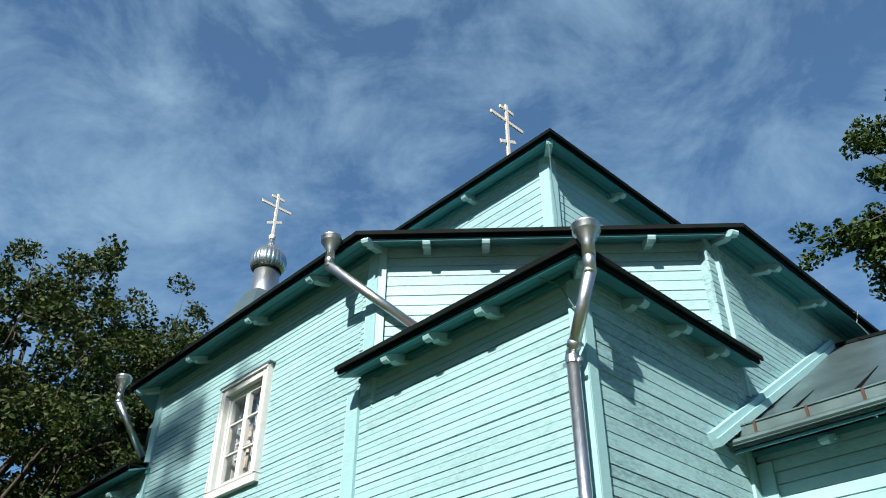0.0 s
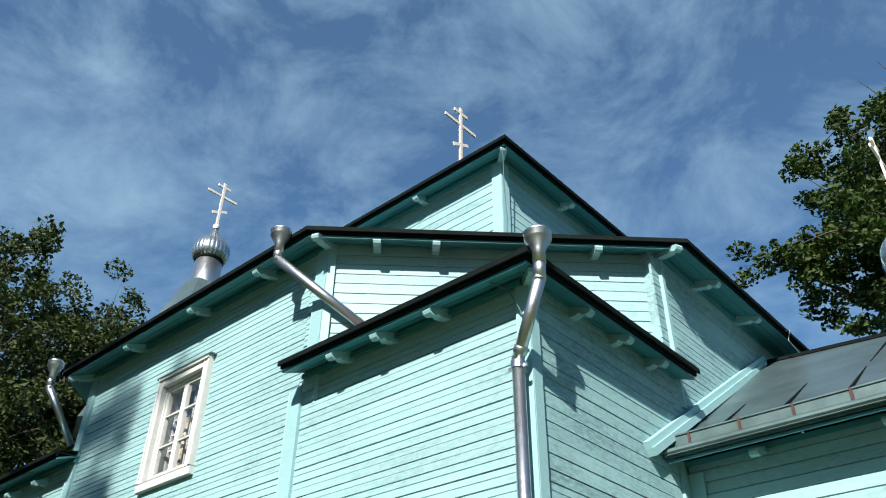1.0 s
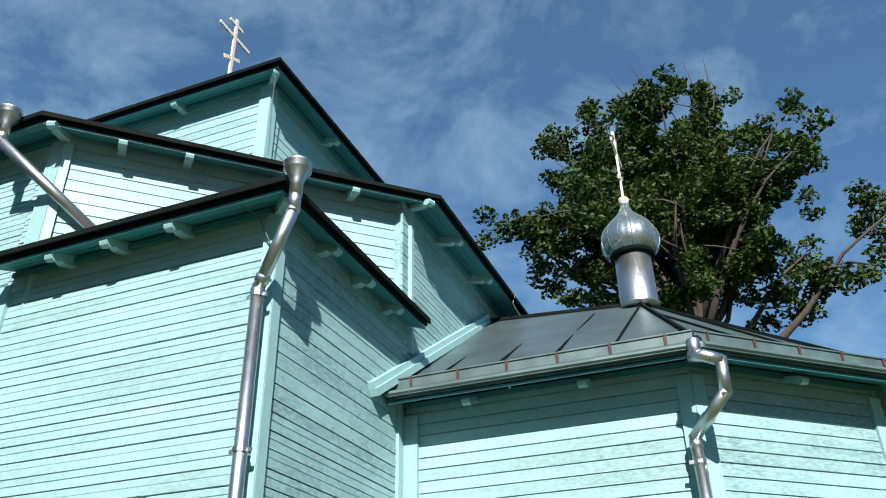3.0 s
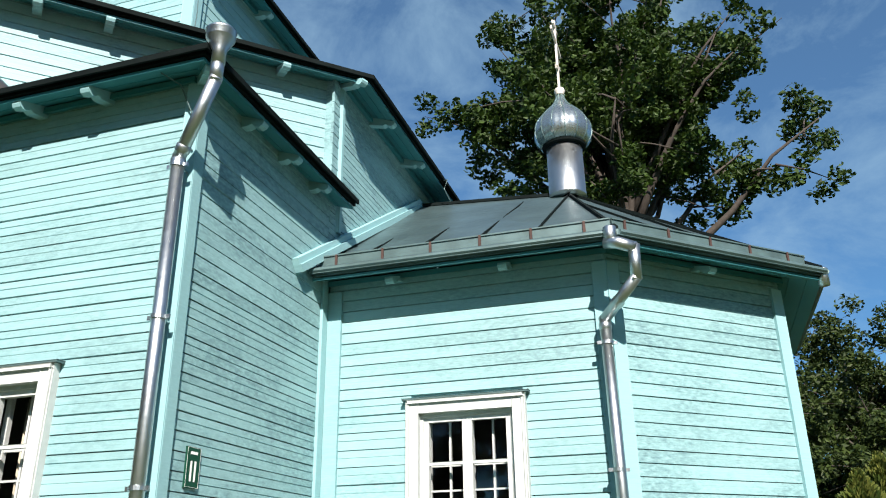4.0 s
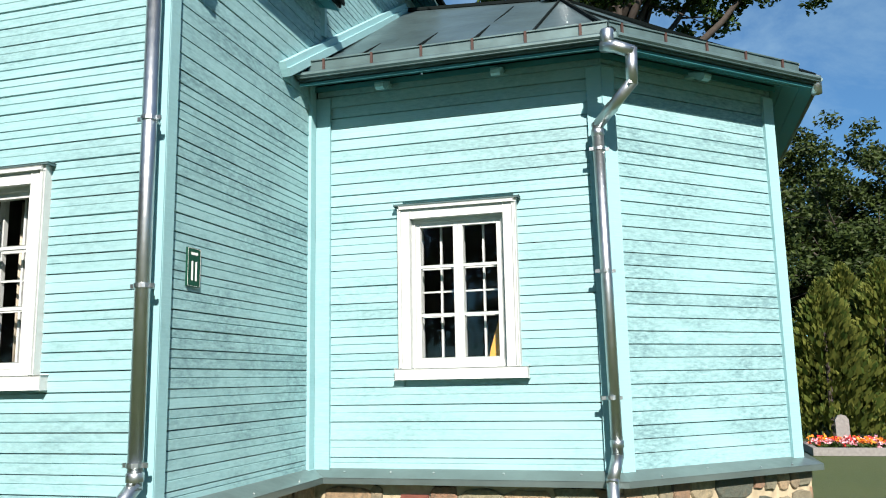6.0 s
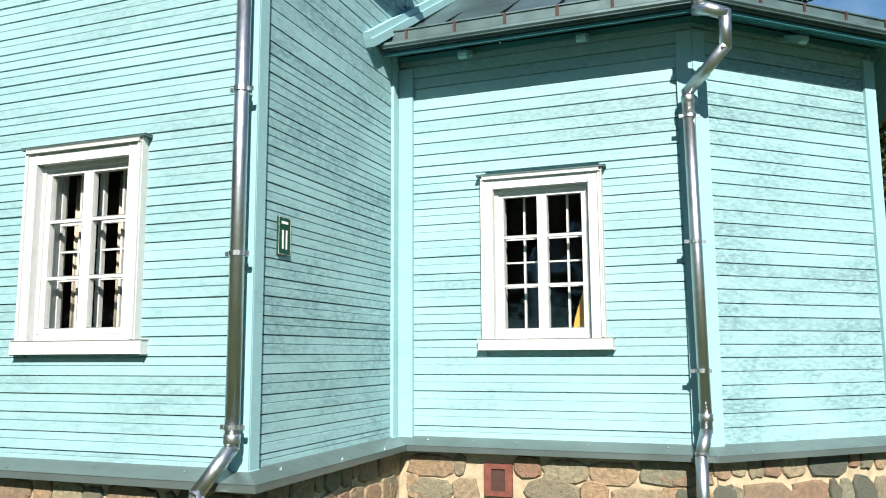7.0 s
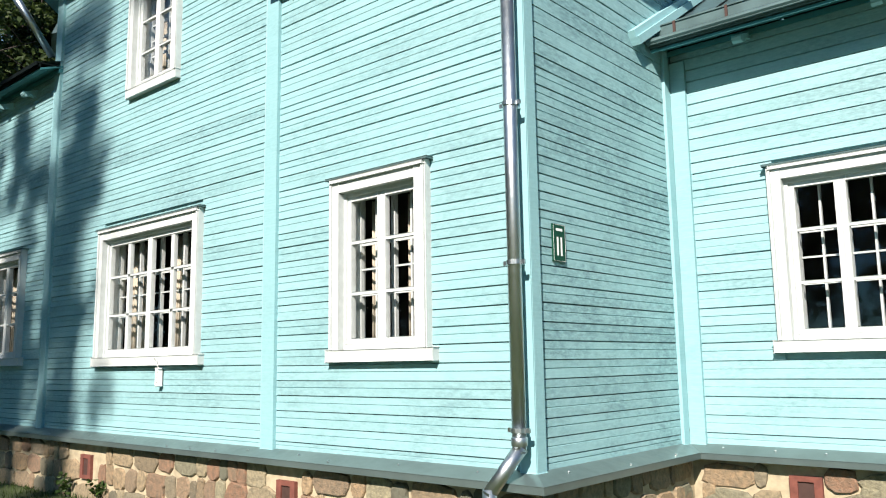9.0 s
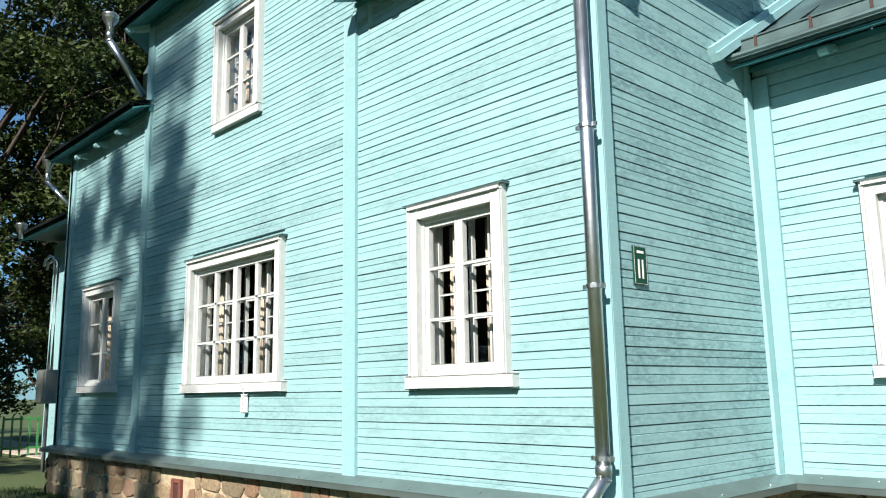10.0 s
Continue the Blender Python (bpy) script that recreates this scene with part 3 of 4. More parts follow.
def bracket(parent, p, d, z, length=0.36, w=0.08, h=0.085):
    """A carved beam end under the soffit: rounded nose with a step."""
    m = Matrix.Translation((p[0], p[1], z)) @ Matrix(((d[0], -d[1], 0, 0), (d[1], d[0], 0, 0), (0, 0, 1, 0), (0, 0, 0, 1)))
    prof = [(-0.03, 0), (length, 0), (length + 0.008, -0.02), (length - 0.006, -0.05), (length - 0.04, -0.075), (length - 0.085, -0.07), (length - 0.10, -0.055), (length - 0.14, -h), (-0.03, -h - 0.02)]
    bm = bmesh.new()
    vs = [[bm.verts.new(m @ Vector((x, s * w / 2, zz + 0.36 * (length + 0.04 - x)))) for x, zz in prof] for s in (-1, 1)]
    bm.faces.new(vs[0]), bm.faces.new(vs[1][::-1])
    k = len(prof)
    for i in range(k):
        bm.faces.new((vs[0][i], vs[1][i], vs[1][(i + 1) % k], vs[0][(i + 1) % k]))
    return part("bracket", bm, TRIM, parent, "carved beam end")


def sloped_roof(name, ring, z, apex, material, label, cap=0.12):
    """Roof planes from an eaves ring up to a smaller ring or a point."""
    bm = bmesh.new()
    lo = [bm.verts.new((*p, z)) for p in ring]
    top = [bm.verts.new(a) for a in apex]
    k, q = len(ring), len(apex)
    for i in range(k):
        j = (i + 1) % k
        if q == 1:
            bm.faces.new((lo[i], lo[j], top[0]))
        else:
            bm.faces.new((lo[i], lo[j], top[j], top[i]))
    if q > 1:
        bm.faces.new(top)
    bm.faces.new(lo[::-1])
    return tagged(part(name, bm, material), label, "roof", "", "structure")


XW = FAR_WEST + 0.48
OCT = [(WEST, 0), (CHX, 0), (0, CHY), (0, NY - CHY), (CHX, NY), (WEST, NY), (XW, NY - CHY), (XW, CHY)]
EOCT = [(WEST - 0.05, 0), (-2.62, 0), (0, 2.56), (0, NY - 2.56), (-2.62, NY), (WEST - 0.05, NY), (XW, NY - CHY), (XW, CHY)]
eave_m = eaves("eaves_nave", EOCT, M_EAVE, True, "turquoise boarded eaves of the nave with carved beam ends")
for x in (-6.12, -4.68, -3.42):
    bracket(eave_m, (x, 0), (0, -1), M_EAVE, 0.29)
for f in (0.145, 0.32, 0.80):
    bracket(eave_m, (CHX + f * -CHX, f * CHY), (S2, -S2), M_EAVE, 0.24)
bracket(eave_m, (CHX, 0), (math.sin(radians(22.5)), -math.cos(radians(22.5))), M_EAVE, 0.32)
bracket(eave_m, (0, CHY), (math.cos(radians(22.5)), -math.sin(radians(22.5))), M_EAVE, 0.32)
bracket(eave_m, (WEST, 0), (-math.sin(radians(22.5)), -math.cos(radians(22.5))), M_EAVE, 0.32)
for y in (3.25, 4.3, 6.2):
    bracket(eave_m, (0, y), (1, 0), M_EAVE, 0.29)

TX0, TX1, TY0, TY1 = -8.3, -1.53, 1.75, 8.11
TOWER = [(TX0, TY0), (TX1, TY0), (TX1, TY1), (TX0, TY1)]
sloped_roof("roof_nave", offset_line(EOCT, OV), M_EAVE + 0.11, [(*p, 7.25) for p in ((TX0 + 1.6, TY0 - .25), (TX1 - 1.6, TY0 - .25), (TX1 + .25, TY0 + 1.6), (TX1 + .25, TY1 - 1.6), (TX1 - 1.6, TY1 + .25), (TX0 + 1.6, TY1 + .25), (TX0 - .25, TY1 - 1.6), (TX0 - .25, TY0 + 1.6))], ROOF, "grey sheet-metal roof of the nave")
wall_t = boarded_wall("wall_tower", (TX0, TY0), S, TX1 - TX0, 6.5, T_EAVE + 0.16, (), "sunlit turquoise board wall of the raised middle", 12, fine_from=6.0, fine=0.118)
wall_t2 = boarded_wall("wall_tower", (TX1, TY0), E, TY1 - TY0, 6.5, T_EAVE + 0.16, (), "turquoise board wall of the raised middle in raking light", 13, fine_from=6.0, fine=0.118)
plain_wall("wall_tower", (TX1, TY1), (TX0, TY1), 6.5, T_EAVE, "turquoise wall of the raised middle, far side")
plain_wall("wall_tower", (TX0, TY1), (TX0, TY0), 6.5, T_EAVE, "turquoise wall of the raised middle, west side")
post((TX1, TY0), S, -0.15, -0.002, 6.5, T_EAVE + 0.15, wall_t)
post((TX1, TY0), E, 0.003, 0.15, 6.5, T_EAVE + 0.15, wall_t2)
eave_t = eaves("eaves_tower", TOWER, T_EAVE, True, "turquoise boarded eaves of the raised middle", over=0.25, steps=(-0.03, 0.10, 0.23))
bracket(eave_t, (TX1, TY0), (S2, -S2), T_EAVE, 0.28)
for k in range(1, 5):
    bracket(eave_t, (TX1 - 1.28 * k, TY0), (0, -1), T_EAVE, 0.21)
    bracket(eave_t, (TX1, TY0 + 1.28 * k), (1, 0), T_EAVE, 0.21)
sloped_roof("roof_tower", offset_line(TOWER, 0.25), T_EAVE + 0.11, [(-4.92, CY, 11.4)], ROOF, "grey sheet-metal pyramid roof of the raised middle")

# the corner block's small roof and the one in the west
eave_a = eaves("eaves_corner_block", [(-2.70, 0), (-0.09, 0), (-0.09, 2.40)], A_EAVE, False, "turquoise boarded eaves of the corner block with carved beam ends", over=A_OV, steps=(-0.03, 0.12, 0.27))
for x in (-2.05, -1.48, -0.85):
    bracket(eave_a, (x, 0), (0, -1), A_EAVE, 0.25)
for y in (0.63, 1.25, 1.85):
    bracket(eave_a, (0, y), (1, 0), A_EAVE, 0.17)
bracket(eave_a, (0, 0), (S2, -S2), A_EAVE, 0.26)
bm = bmesh.new()
za = A_EAVE + .11
q = [bm.verts.new(v) for v in ((-2.70, -A_OV, za), (A_OV - 0.09, -A_OV, za), (A_OV - 0.09, 2.40, za), (CHX * .5, CHY * .5, 6.33), (-2.55, 0.03, za + .1), (-.03, 2.45, za + .1), (-0.15, 0.12, 5.44))]
for f in ((0, 1, 6), (0, 6, 3), (0, 3, 4), (1, 2, 6), (2, 3, 6), (2, 5, 3), (0, 4, 3, 5, 2, 1)):
    bm.faces.new([q[i] for i in f])
roof_a = tagged(part("roof_corner_block", bm, BROWNROOF), "dark brown sheet-metal roof of the corner block", "roof", "", "structure")
V_OV = 0.28
eave_v = eaves("eaves_west_block", [(FAR_WEST, 2.2), (FAR_WEST, 0), (WEST + .16, 0)], V_EAVE, False, "dark shaded eaves of the west corner block", over=V_OV, steps=(-0.03, 0.13, 0.26))
for x in (-8.1, -8.9, -9.7):
    bracket(eave_v, (x, 0), (0, -1), V_EAVE - 0.09, 0.16)
bm = bmesh.new()
q = [bm.verts.new(v) for v in ((FAR_WEST - V_OV, -V_OV, V_EAVE + .11), (WEST + .16, -V_OV, V_EAVE + .11), (FAR_WEST - V_OV, 2.2, V_EAVE + .11), (-8.7, 1.3, 5.5), (WEST + .16, 0.03, V_EAVE + .2), (XW, 2.2, V_EAVE + .2))]
for f in ((0, 1, 4, 3), (2, 0, 3, 5), (0, 2, 5, 3, 4, 1)):
    bm.faces.new([q[i] for i in f])
tagged(part("roof_west_block", bm, ROOF), "grey sheet-metal roof of the west corner block", "roof", "", "structure")

# apse roof with standing seams
AP_OV = 0.375
APW = [(0.0, 2.28), AP1, AP2, (AP2[0], NY - AP2[1]), (AP1[0], NY - AP1[1]), (0.0, NY - 2.28)]
APR = offset_line(APW, AP_OV, False)
APEX, RIDGE = (2.0, CY, 6.02), (0.0, CY, 6.16)
root_ap = eaves("eaves_apse", APW, AP_EAVE, False, "turquoise boarded eaves of the apse", over=AP_OV, edge=GUTTER)
for x in (0.7, 1.75):
    bracket(root_ap, (x, 2.28), (0, -1), AP_EAVE, 0.22, 0.08, 0.04)
bracket(root_ap, (AP1[0] + U2[0] * 1.0, AP1[1] + U2[1] * 1.0), (U2[1], -U2[0]), AP_EAVE, 0.22, 0.08, 0.04)
roof_ap = tagged(new("roof_apse"), "grey sheet-metal apse roof with standing seams", "roof", "", "structure")
RZ = AP_EAVE + 0.11
low = [Vector((*p, RZ)) for p in APR]
apx, rdg = Vector(APEX), Vector(RIDGE)
planes = [[low[0], low[1], apx, rdg], [low[1], low[2], apx], [low[2], low[3], apx], [low[3], low[4], apx], [low[4], low[5], rdg, apx]]
for pl in planes:
    n = (pl[1] - pl[0]).cross(pl[2] - pl[0]).normalized()
    bm = bmesh.new()
    a, b = [bm.verts.new(p) for p in pl], [bm.verts.new(p - n * 0.03) for p in pl]
    bm.faces.new(a), bm.faces.new(b[::-1])
    for i in range(len(pl)):
        j = (i + 1) % len(pl)
        bm.faces.new((a[i], b[i], b[j], a[j]))
    part("roof_plane", bm, ROOF, roof_ap)


def seam(p, q, up=(0, 0, 1), h=0.028, w=0.016):
    bm = bmesh.new()
    p, q = Vector(p), Vector(q)
    d = (q - p).normalized()
    side = d.cross(Vector(up)).normalized() * (w / 2)
    top = Vector(up) * h
    v = [[bm.verts.new(c + s) for s in (-side, side, side + top, -side + top)] for c in (p, q)]
    for i in range(4):
        bm.faces.new((v[0][i], v[1][i], v[1][(i + 1) % 4], v[0][(i + 1) % 4]))
    bm.faces.new(v[0][::-1]), bm.faces.new(v[1])
    return part("seam", bm, EDGE, roof_ap)


for i in range(1, 5):
    seam(low[i], apx, h=0.04, w=0.03)
seam(rdg, apx, h=0.04, w=0.04)
for pl in planes[:3]:
    e0, e1 = pl[0], pl[1]
    L = (e1 - e0).length
    d = (e1 - e0) / L
    inward = Vector((-d.y, d.x, 0))
    k = max(2, round(L / 0.56))
    for i in range(1, k + 2):
        s = e0 + d * (L * (i - 0.35) / k)
        if (s - e0).length > L:
            continue
        poly = pl
        n = (pl[1] - pl[0]).cross(pl[2] - pl[0]).normalized()
        slope = (inward - n * inward.dot(n)).normalized()
        best = None
        for a, b in zip(poly[1:], poly[2:] + poly[:1]):
            # where the seam's line meets the far edges of the plane, seen in plan
            m2 = Matrix(((slope.x, -(b - a).x), (slope.y, -(b - a).y)))
            if abs(m2.determinant()) < 1e-6:
                continue
            t1, t2 = m2.inverted() @ Vector(((a - s).x, (a - s).y))
            if t1 > 0.05 and -0.001 <= t2 <= 1.001 and (best is None or t1 < best):
                best = t1
        if best:
            seam(s + slope * 0.17, s + slope * best)

# raised edge band with rusty straps, and the gutter below it
for i in range(0, 3):
    a, b = low[i], low[i + 1]
    d = (b - a).normalized()
    mm = frame_of((a.x, a.y), (d.x, d.y), RZ)
    L = (b - a).length
    g = tagged(new("gutter"), "weathered zinc box gutter with rusty straps on the apse eaves", "gutter", "apse gutters")
    bm = bmesh.new()
    x0 = 0.06 if i else 0.02
    # the band stands on the roof a little way up from its edge, the apron slopes down in front of it
    bm_box(bm, (x0, -0.150, 0.03), (L - 0.06, -0.132, 0.170), mm)
    bm_box(bm, (x0, -0.158, 0.165), (L - 0.06, -0.120, 0.177), mm)
    part("edge_band", bm, GUTTER, g, "upright zinc band")
    bm = bmesh.new()
    prof = [(-0.135, 0.062), (0.03, 0.006), (0.052, -0.010), (0.055, -0.03), (0.04, -0.045), (0.0, -0.045), (0.0, -0.006), (-0.135, 0.042)]
    v = [[bm.verts.new(mm @ Vector((x, y, z))) for y, z in prof] for x in (0.0, L)]
    for j in range(len(prof)):
        k = (j + 1) % len(prof)
        bm.faces.new((v[0][j], v[1][j], v[1][k], v[0][k]))
    bm.faces.new(v[0]), bm.faces.new(v[1][::-1])
    part("gutter_apron", bm, GUTTER, g, "sloping zinc apron")
    k = max(2, round(L / 0.44))
    for j in range(k):
        x = L * (j + 0.4) / k
        box_part("strap", (x - 0.012, -0.131, 0.05), (x + 0.010, -0.117, 0.176), RUST, g, "rusty iron strap", mm, 0.0)

# raking boards where the apse roof meets the east wall
rake = tagged(new("trim_rake"), "pale turquoise raking boards along the apse roof", "trim", "", "structure")
ra, rb = Vector((0, 1.58, 4.16)), Vector((0, CY, 6.26))
rd = (rb - ra).normalized()
rn = Vector((0, -rd.z, rd.y))
for off, w, x in ((-0.115, 0.07, 0.055), (-0.045, 0.06, 0.03)):
    bm = bmesh.new()
    v = [[bm.verts.new(c + rn * (h + off) + Vector((xx, 0, 0))) for h, xx in ((0, -0.03), (0, x), (w, x), (w, -0.03))] for c in (ra, rb)]
    for j in range(4):
        bm.faces.new((v[0][j], v[1][j], v[1][(j + 1) % 4], v[0][(j + 1) % 4]))
    bm.faces.new(v[0][::-1]), bm.faces.new(v[1])
    part("raking_board", bm, TRIM, rake)


# ---- domes and crosses ----
def dome(x, y, z, r, drum_r, drum_h, cross_h, label, yaw, lobes, gores, mat_drum=ZINC):
    e = thing("onion_dome", label, "dome", at=(x, y, z))
    bm = bmesh.new()
    bm_lathe(bm, [(drum_r * 1.02, 0), (drum_r, 0.02), (drum_r * 0.97, drum_h)], (0, 0, 0), 40)
    part("drum", bm, mat_drum, e, "bright sheet-steel drum", True)
    bm = bmesh.new()
    bm_lathe(bm, [(drum_r * 0.98, drum_h - 0.10 * r), (r * 0.74, drum_h - 0.07 * r), (r * 0.76, drum_h), (r * 0.66, drum_h + 0.03 * r)], (0, 0, 0), 40)
    part("collar", bm, EDGE, e, "dark sheet collar")
    prof = [(0.70, 0.0), (0.81, 0.06), (0.90, 0.16), (0.97, 0.32), (1.0, 0.50), (0.985, 0.68), (0.93, 0.88), (0.82, 1.08), (0.66, 1.28), (0.49, 1.46), (0.34, 1.62), (0.23, 1.78), (0.16, 1.94), (0.12, 2.10)]
    bm = bmesh.new()
    bm_lathe(bm, [(a * r, drum_h + b * r) for a, b in prof], (0, 0, 0), lobes * 6, lobes, 0.018 if gores else 0.04)
    part("onion", bm, DOME, e, "gored sheet-steel onion", True)
    if gores:
        for k in range(lobes):
            a = 2 * math.pi * k / lobes
            bm = bmesh.new()
            bm_tube(bm, [(math.cos(a) * p * r * 1.005, math.sin(a) * p * r * 1.005, drum_h + q * r) for p, q in prof], [0.008 * r / 0.37] * len(prof), 5)
            part("seam", bm, GUTTER, e, "dark standing seam")
    bm = bmesh.new()
    zz = drum_h + 2.1 * r
    bm_lathe(bm, [(0.12 * r, zz), (0.17 * r, zz + 0.03 * r), (0.12 * r, zz + 0.07 * r), (0.2 * r, zz + 0.16 * r), (0.17 * r, zz + 0.26 * r), (0.08 * r, zz + 0.31 * r)], (0, 0, 0), 24)
    part("finial", bm, CROSS, e, "", True)
    zz += 0.3 * r
    c = new("cross")
    c.parent, c.location, c.rotation_euler = e, (0, 0, zz), (0, 0, radians(yaw))
    t = cross_h * 0.027
    box_part("cross_post", (-t, -t * .5, 0), (t, t * .5, cross_h), CROSS, c)
    for w, zc, tilt in ((0.14, 0.90, 0), (0.33, 0.68, 0), (0.17, 0.30, 26)):
        box_part("cross_bar", (-w * cross_h, -t * .45, -t), (w * cross_h, t * .45, t), CROSS, c, "", Matrix.Translation((0, 0, zc * cross_h)) @ Matrix.Rotation(radians(-tilt), 4, "Y"))
    return e


dome(2.0, CY, 5.98, 0.375, 0.235, 0.73, 1.10, "grey sheet-steel onion dome with a cross on the apse roof", 90, 14, True)
dome(-4.92, CY, 11.1, 0.42, 0.3, 0.15, 1.46, "onion dome with a pale cross on the main roof", 90, 16, False)
BX, BY = -14.1, CY
dome(BX + 0.08, BY, 13.0, 0.52, 0.37, 0.82, 1.5, "shingled steel onion dome with a cross on the bell tower", 90, 26, False)
tower_b = tagged(new("bell_tower"), "turquoise bell tower with a tented grey roof", "tower")
bm = bmesh.new()
bm_lathe(bm, [(2.3, 8.6), (1.25, 11.3), (0.46, 13.06)], (BX, BY, 0), 8)
part("tent_roof", bm, ROOF, tower_b, "grey sheet-metal tent roof")
bm = bmesh.new()
bm_box(bm, (BX - 1.5, BY - 1.5, 0.0), (BX + 1.5, BY + 1.5, 8.65))
part("tower_wall", bm, TURQ, tower_b)


# ---- gutters' pipes ----
def pipe(label, pts, r=0.047, joints=(), clamps=(), group="downpipes"):
    """A round downpipe through the points, with sleeves at the joints and wall clamps."""
    e = tagged(new("downpipe"), label, "downpipe", group)
    for a, b in zip(pts, pts[1:]):
        bm = bmesh.new()
        a, b = Vector(a), Vector(b)
        d = (b - a).normalized()
        bm_tube(bm, [a - d * r * 0.45, b + d * r * 0.45], [r, r * 0.99], 18)
        part("pipe_length", bm, ZINC, e, "", True)
    for p, d in joints:
        bm = bmesh.new()
        p, d = Vector(p), Vector(d).normalized()
        bm_tube(bm, [p - d * 0.03, p - d * 0.024, p + d * 0.024, p + d * 0.03], [r * 1.02, r * 1.14, r * 1.14, r * 1.02], 18)
        part("sleeve", bm, ZINC, e, "", True)
    for p, n in clamps:
        bm = bmesh.new()
        p, n = Vector(p), Vector(n).normalized()
        bm_tube(bm, [p - Vector((0, 0, 0.014)), p + Vector((0, 0, 0.014))], [r * 1.16, r * 1.16], 18)
        side = Vector((-n.y, n.x, 0))
        for s in (-1, 1):
            bm_box(bm, (-0.018, -0.008, -0.014), (0.018, 0.008, 0.014), Matrix.Translation(p + side * s * r * 1.4))
        bm_tube(bm, [p - n * r, p - n * 0.16], [0.008, 0.008], 6)
        part("clamp", bm, ZINC, e, "bolted pipe clamp")
    return e


def funnel(x, y, z, R, r, parent):
    bm = bmesh.new()
    bm_lathe(bm, [(r, z - 0.26), (r, z - 0.15), (R * 0.97, z - 0.055), (R, z - 0.05), (R, z), (R * 1.06, z + 0.008), (R * 1.0, z + 0.012), (R * 0.8, z + 0.035), (R * 0.3, z + 0.05)], (x, y, 0), 28)
    return part("funnel", bm, ZINC, parent, "bright steel funnel head", True)


pa = pipe("bright steel downpipe with a funnel head at the block's corner",
          [(0.30, -0.27, 4.95), (0.29, -0.265, 4.80), (-0.05, -0.115, 4.31), (-0.05, -0.115, 0.88), (-0.19, -0.25, 0.62), (-0.20, -0.27, 0.06)],
          joints=[((-0.01, -0.132, 4.37), (0.34, -0.15, 0.49)), ((-0.05, -0.115, 4.27), (0, 0, 1)), ((-0.05, -0.115, 0.93), (0, 0, 1))],
          clamps=[((-0.05, -0.115, z), (0, -1, 0)) for z in (4.25, 3.14, 2.07, 1.0)])
funnel(0.30, -0.27, 5.18, 0.105, 0.05, pa)
pm = pipe("bright steel downpipe slanting from the nave eaves to the lower roof",
          [(-2.78, -0.45, 6.36), (-2.78, -0.45, 6.22), (-2.17, 0.30, 5.50)], 0.05)
funnel(-2.78, -0.45, 6.56, 0.11, 0.05, pm)
pw = pipe("steel downpipe that slants back from the nave's west eaves", [(-7.84, -0.42, 6.50), (-7.84, -0.42, 6.34), (-7.92, 0.12, 5.70)], 0.05)
funnel(-7.84, -0.42, 6.70, 0.11, 0.05, pw)
pv = pipe("thin steel downpipe under the west block's eaves", [(-10.78, -0.22, 5.10), (-10.78, -0.22, 4.92), (-10.42, 0.02, 4.52)], 0.045)
funnel(-10.78, -0.22, 5.32, 0.10, 0.045, pv)
pe = pipe("bright steel downpipe bent under the apse gutter",
          [(2.89, 1.86, 4.00), (2.88, 1.89, 3.75), (2.575, 2.165, 3.51), (2.60, 2.165, 0.86), (2.56, 2.06, 0.68), (2.56, 2.05, 0.06)],
          joints=[((2.575, 2.165, 3.45), (0, 0, 1)), ((2.70, 2.074, 3.616), (0.295, -0.215, 0.25)), ((2.60, 2.165, 0.95), (0, 0, 1))],
          clamps=[((2.58, 2.165, z), (0.38, -0.92, 0)) for z in (3.31, 2.30, 1.30)])
# the apse gutter's corner outlet and upright spout caps
oc = tagged(new("gutter_outlet"), "zinc outlet box at the apse gutter's corner", "gutter")
bm = bmesh.new()
bm_tube(bm, [(2.66, 1.86, 4.06), (2.77, 1.83, 4.04), (2.90, 1.86, 3.99)], [0.045, 0.052, 0.05], 14)
part("outlet_arm", bm, ZINC, oc, "", True)
for x, y in ((2.71, 1.86), (4.50, 3.52)):
    bm = bmesh.new()
    bm_lathe(bm, [(0.050, 4.03), (0.055, 4.19), (0.046, 4.20), (0.01, 4.205)], (x, y, 0), 18)
    part("cap", bm, ZINC, oc, "bright steel cap", True)

# a loose wire under the corner block's eaves and one at the nave's eaves
for nm, pts in (("wire", [(-0.25, -0.22, 5.02), (-0.12, -0.1, 4.94), (-0.05, -0.02, 4.72), (-0.06, -0.03, 4.46), (-0.12, -0.02, 4.5), (-0.02, -0.01, 4.42)]),
                ("wire", [(0.44, 4.66, 6.36), (0.50, 4.62, 6.34), (0.46, 4.60, 6.2), (0.52, 4.68, 6.05)]),
                ("wire", [(-1.34, 1.54, 8.26), (-1.37, 1.58, 7.7), (-1.36, 1.60, 7.2), (-1.40, 1.62, 6.7)])):
    e = tagged(new("wire"), "thin loose wire hanging at the eaves", "wire", "loose wires")
    bm = bmesh.new()
    bm_tube(bm, pts, [0.006] * len(pts), 6)
    part("strand", bm, GUTTER, e)

# ---- flashing and plinth ----
BASE = [(FAR_WEST, 2.5), (FAR_WEST, 0), (0, 0), (0, 2.28), AP1, AP2, (AP2[0], NY - AP2[1])]
fl = tagged(new("trim_flashing"), "grey-green sheet flashing along the foot of the boarding", "trim", "", "structure")
bm = bmesh.new()
band(bm, offset_line(BASE, -0.05, False), offset_line(BASE, 0.15, False), FOOT + 0.012, FOOT - 0.055, 0.006, False)
part("flashing_sheet", bm, FLASH, fl)
bm = bmesh.new()
band(bm, offset_line(BASE, 0.142, False), offset_line(BASE, 0.150, False), FOOT - 0.10, FOOT - 0.10, 0.047, False)
part("flashing_lip", bm, FLASH, fl)
rnd = random.Random(5)
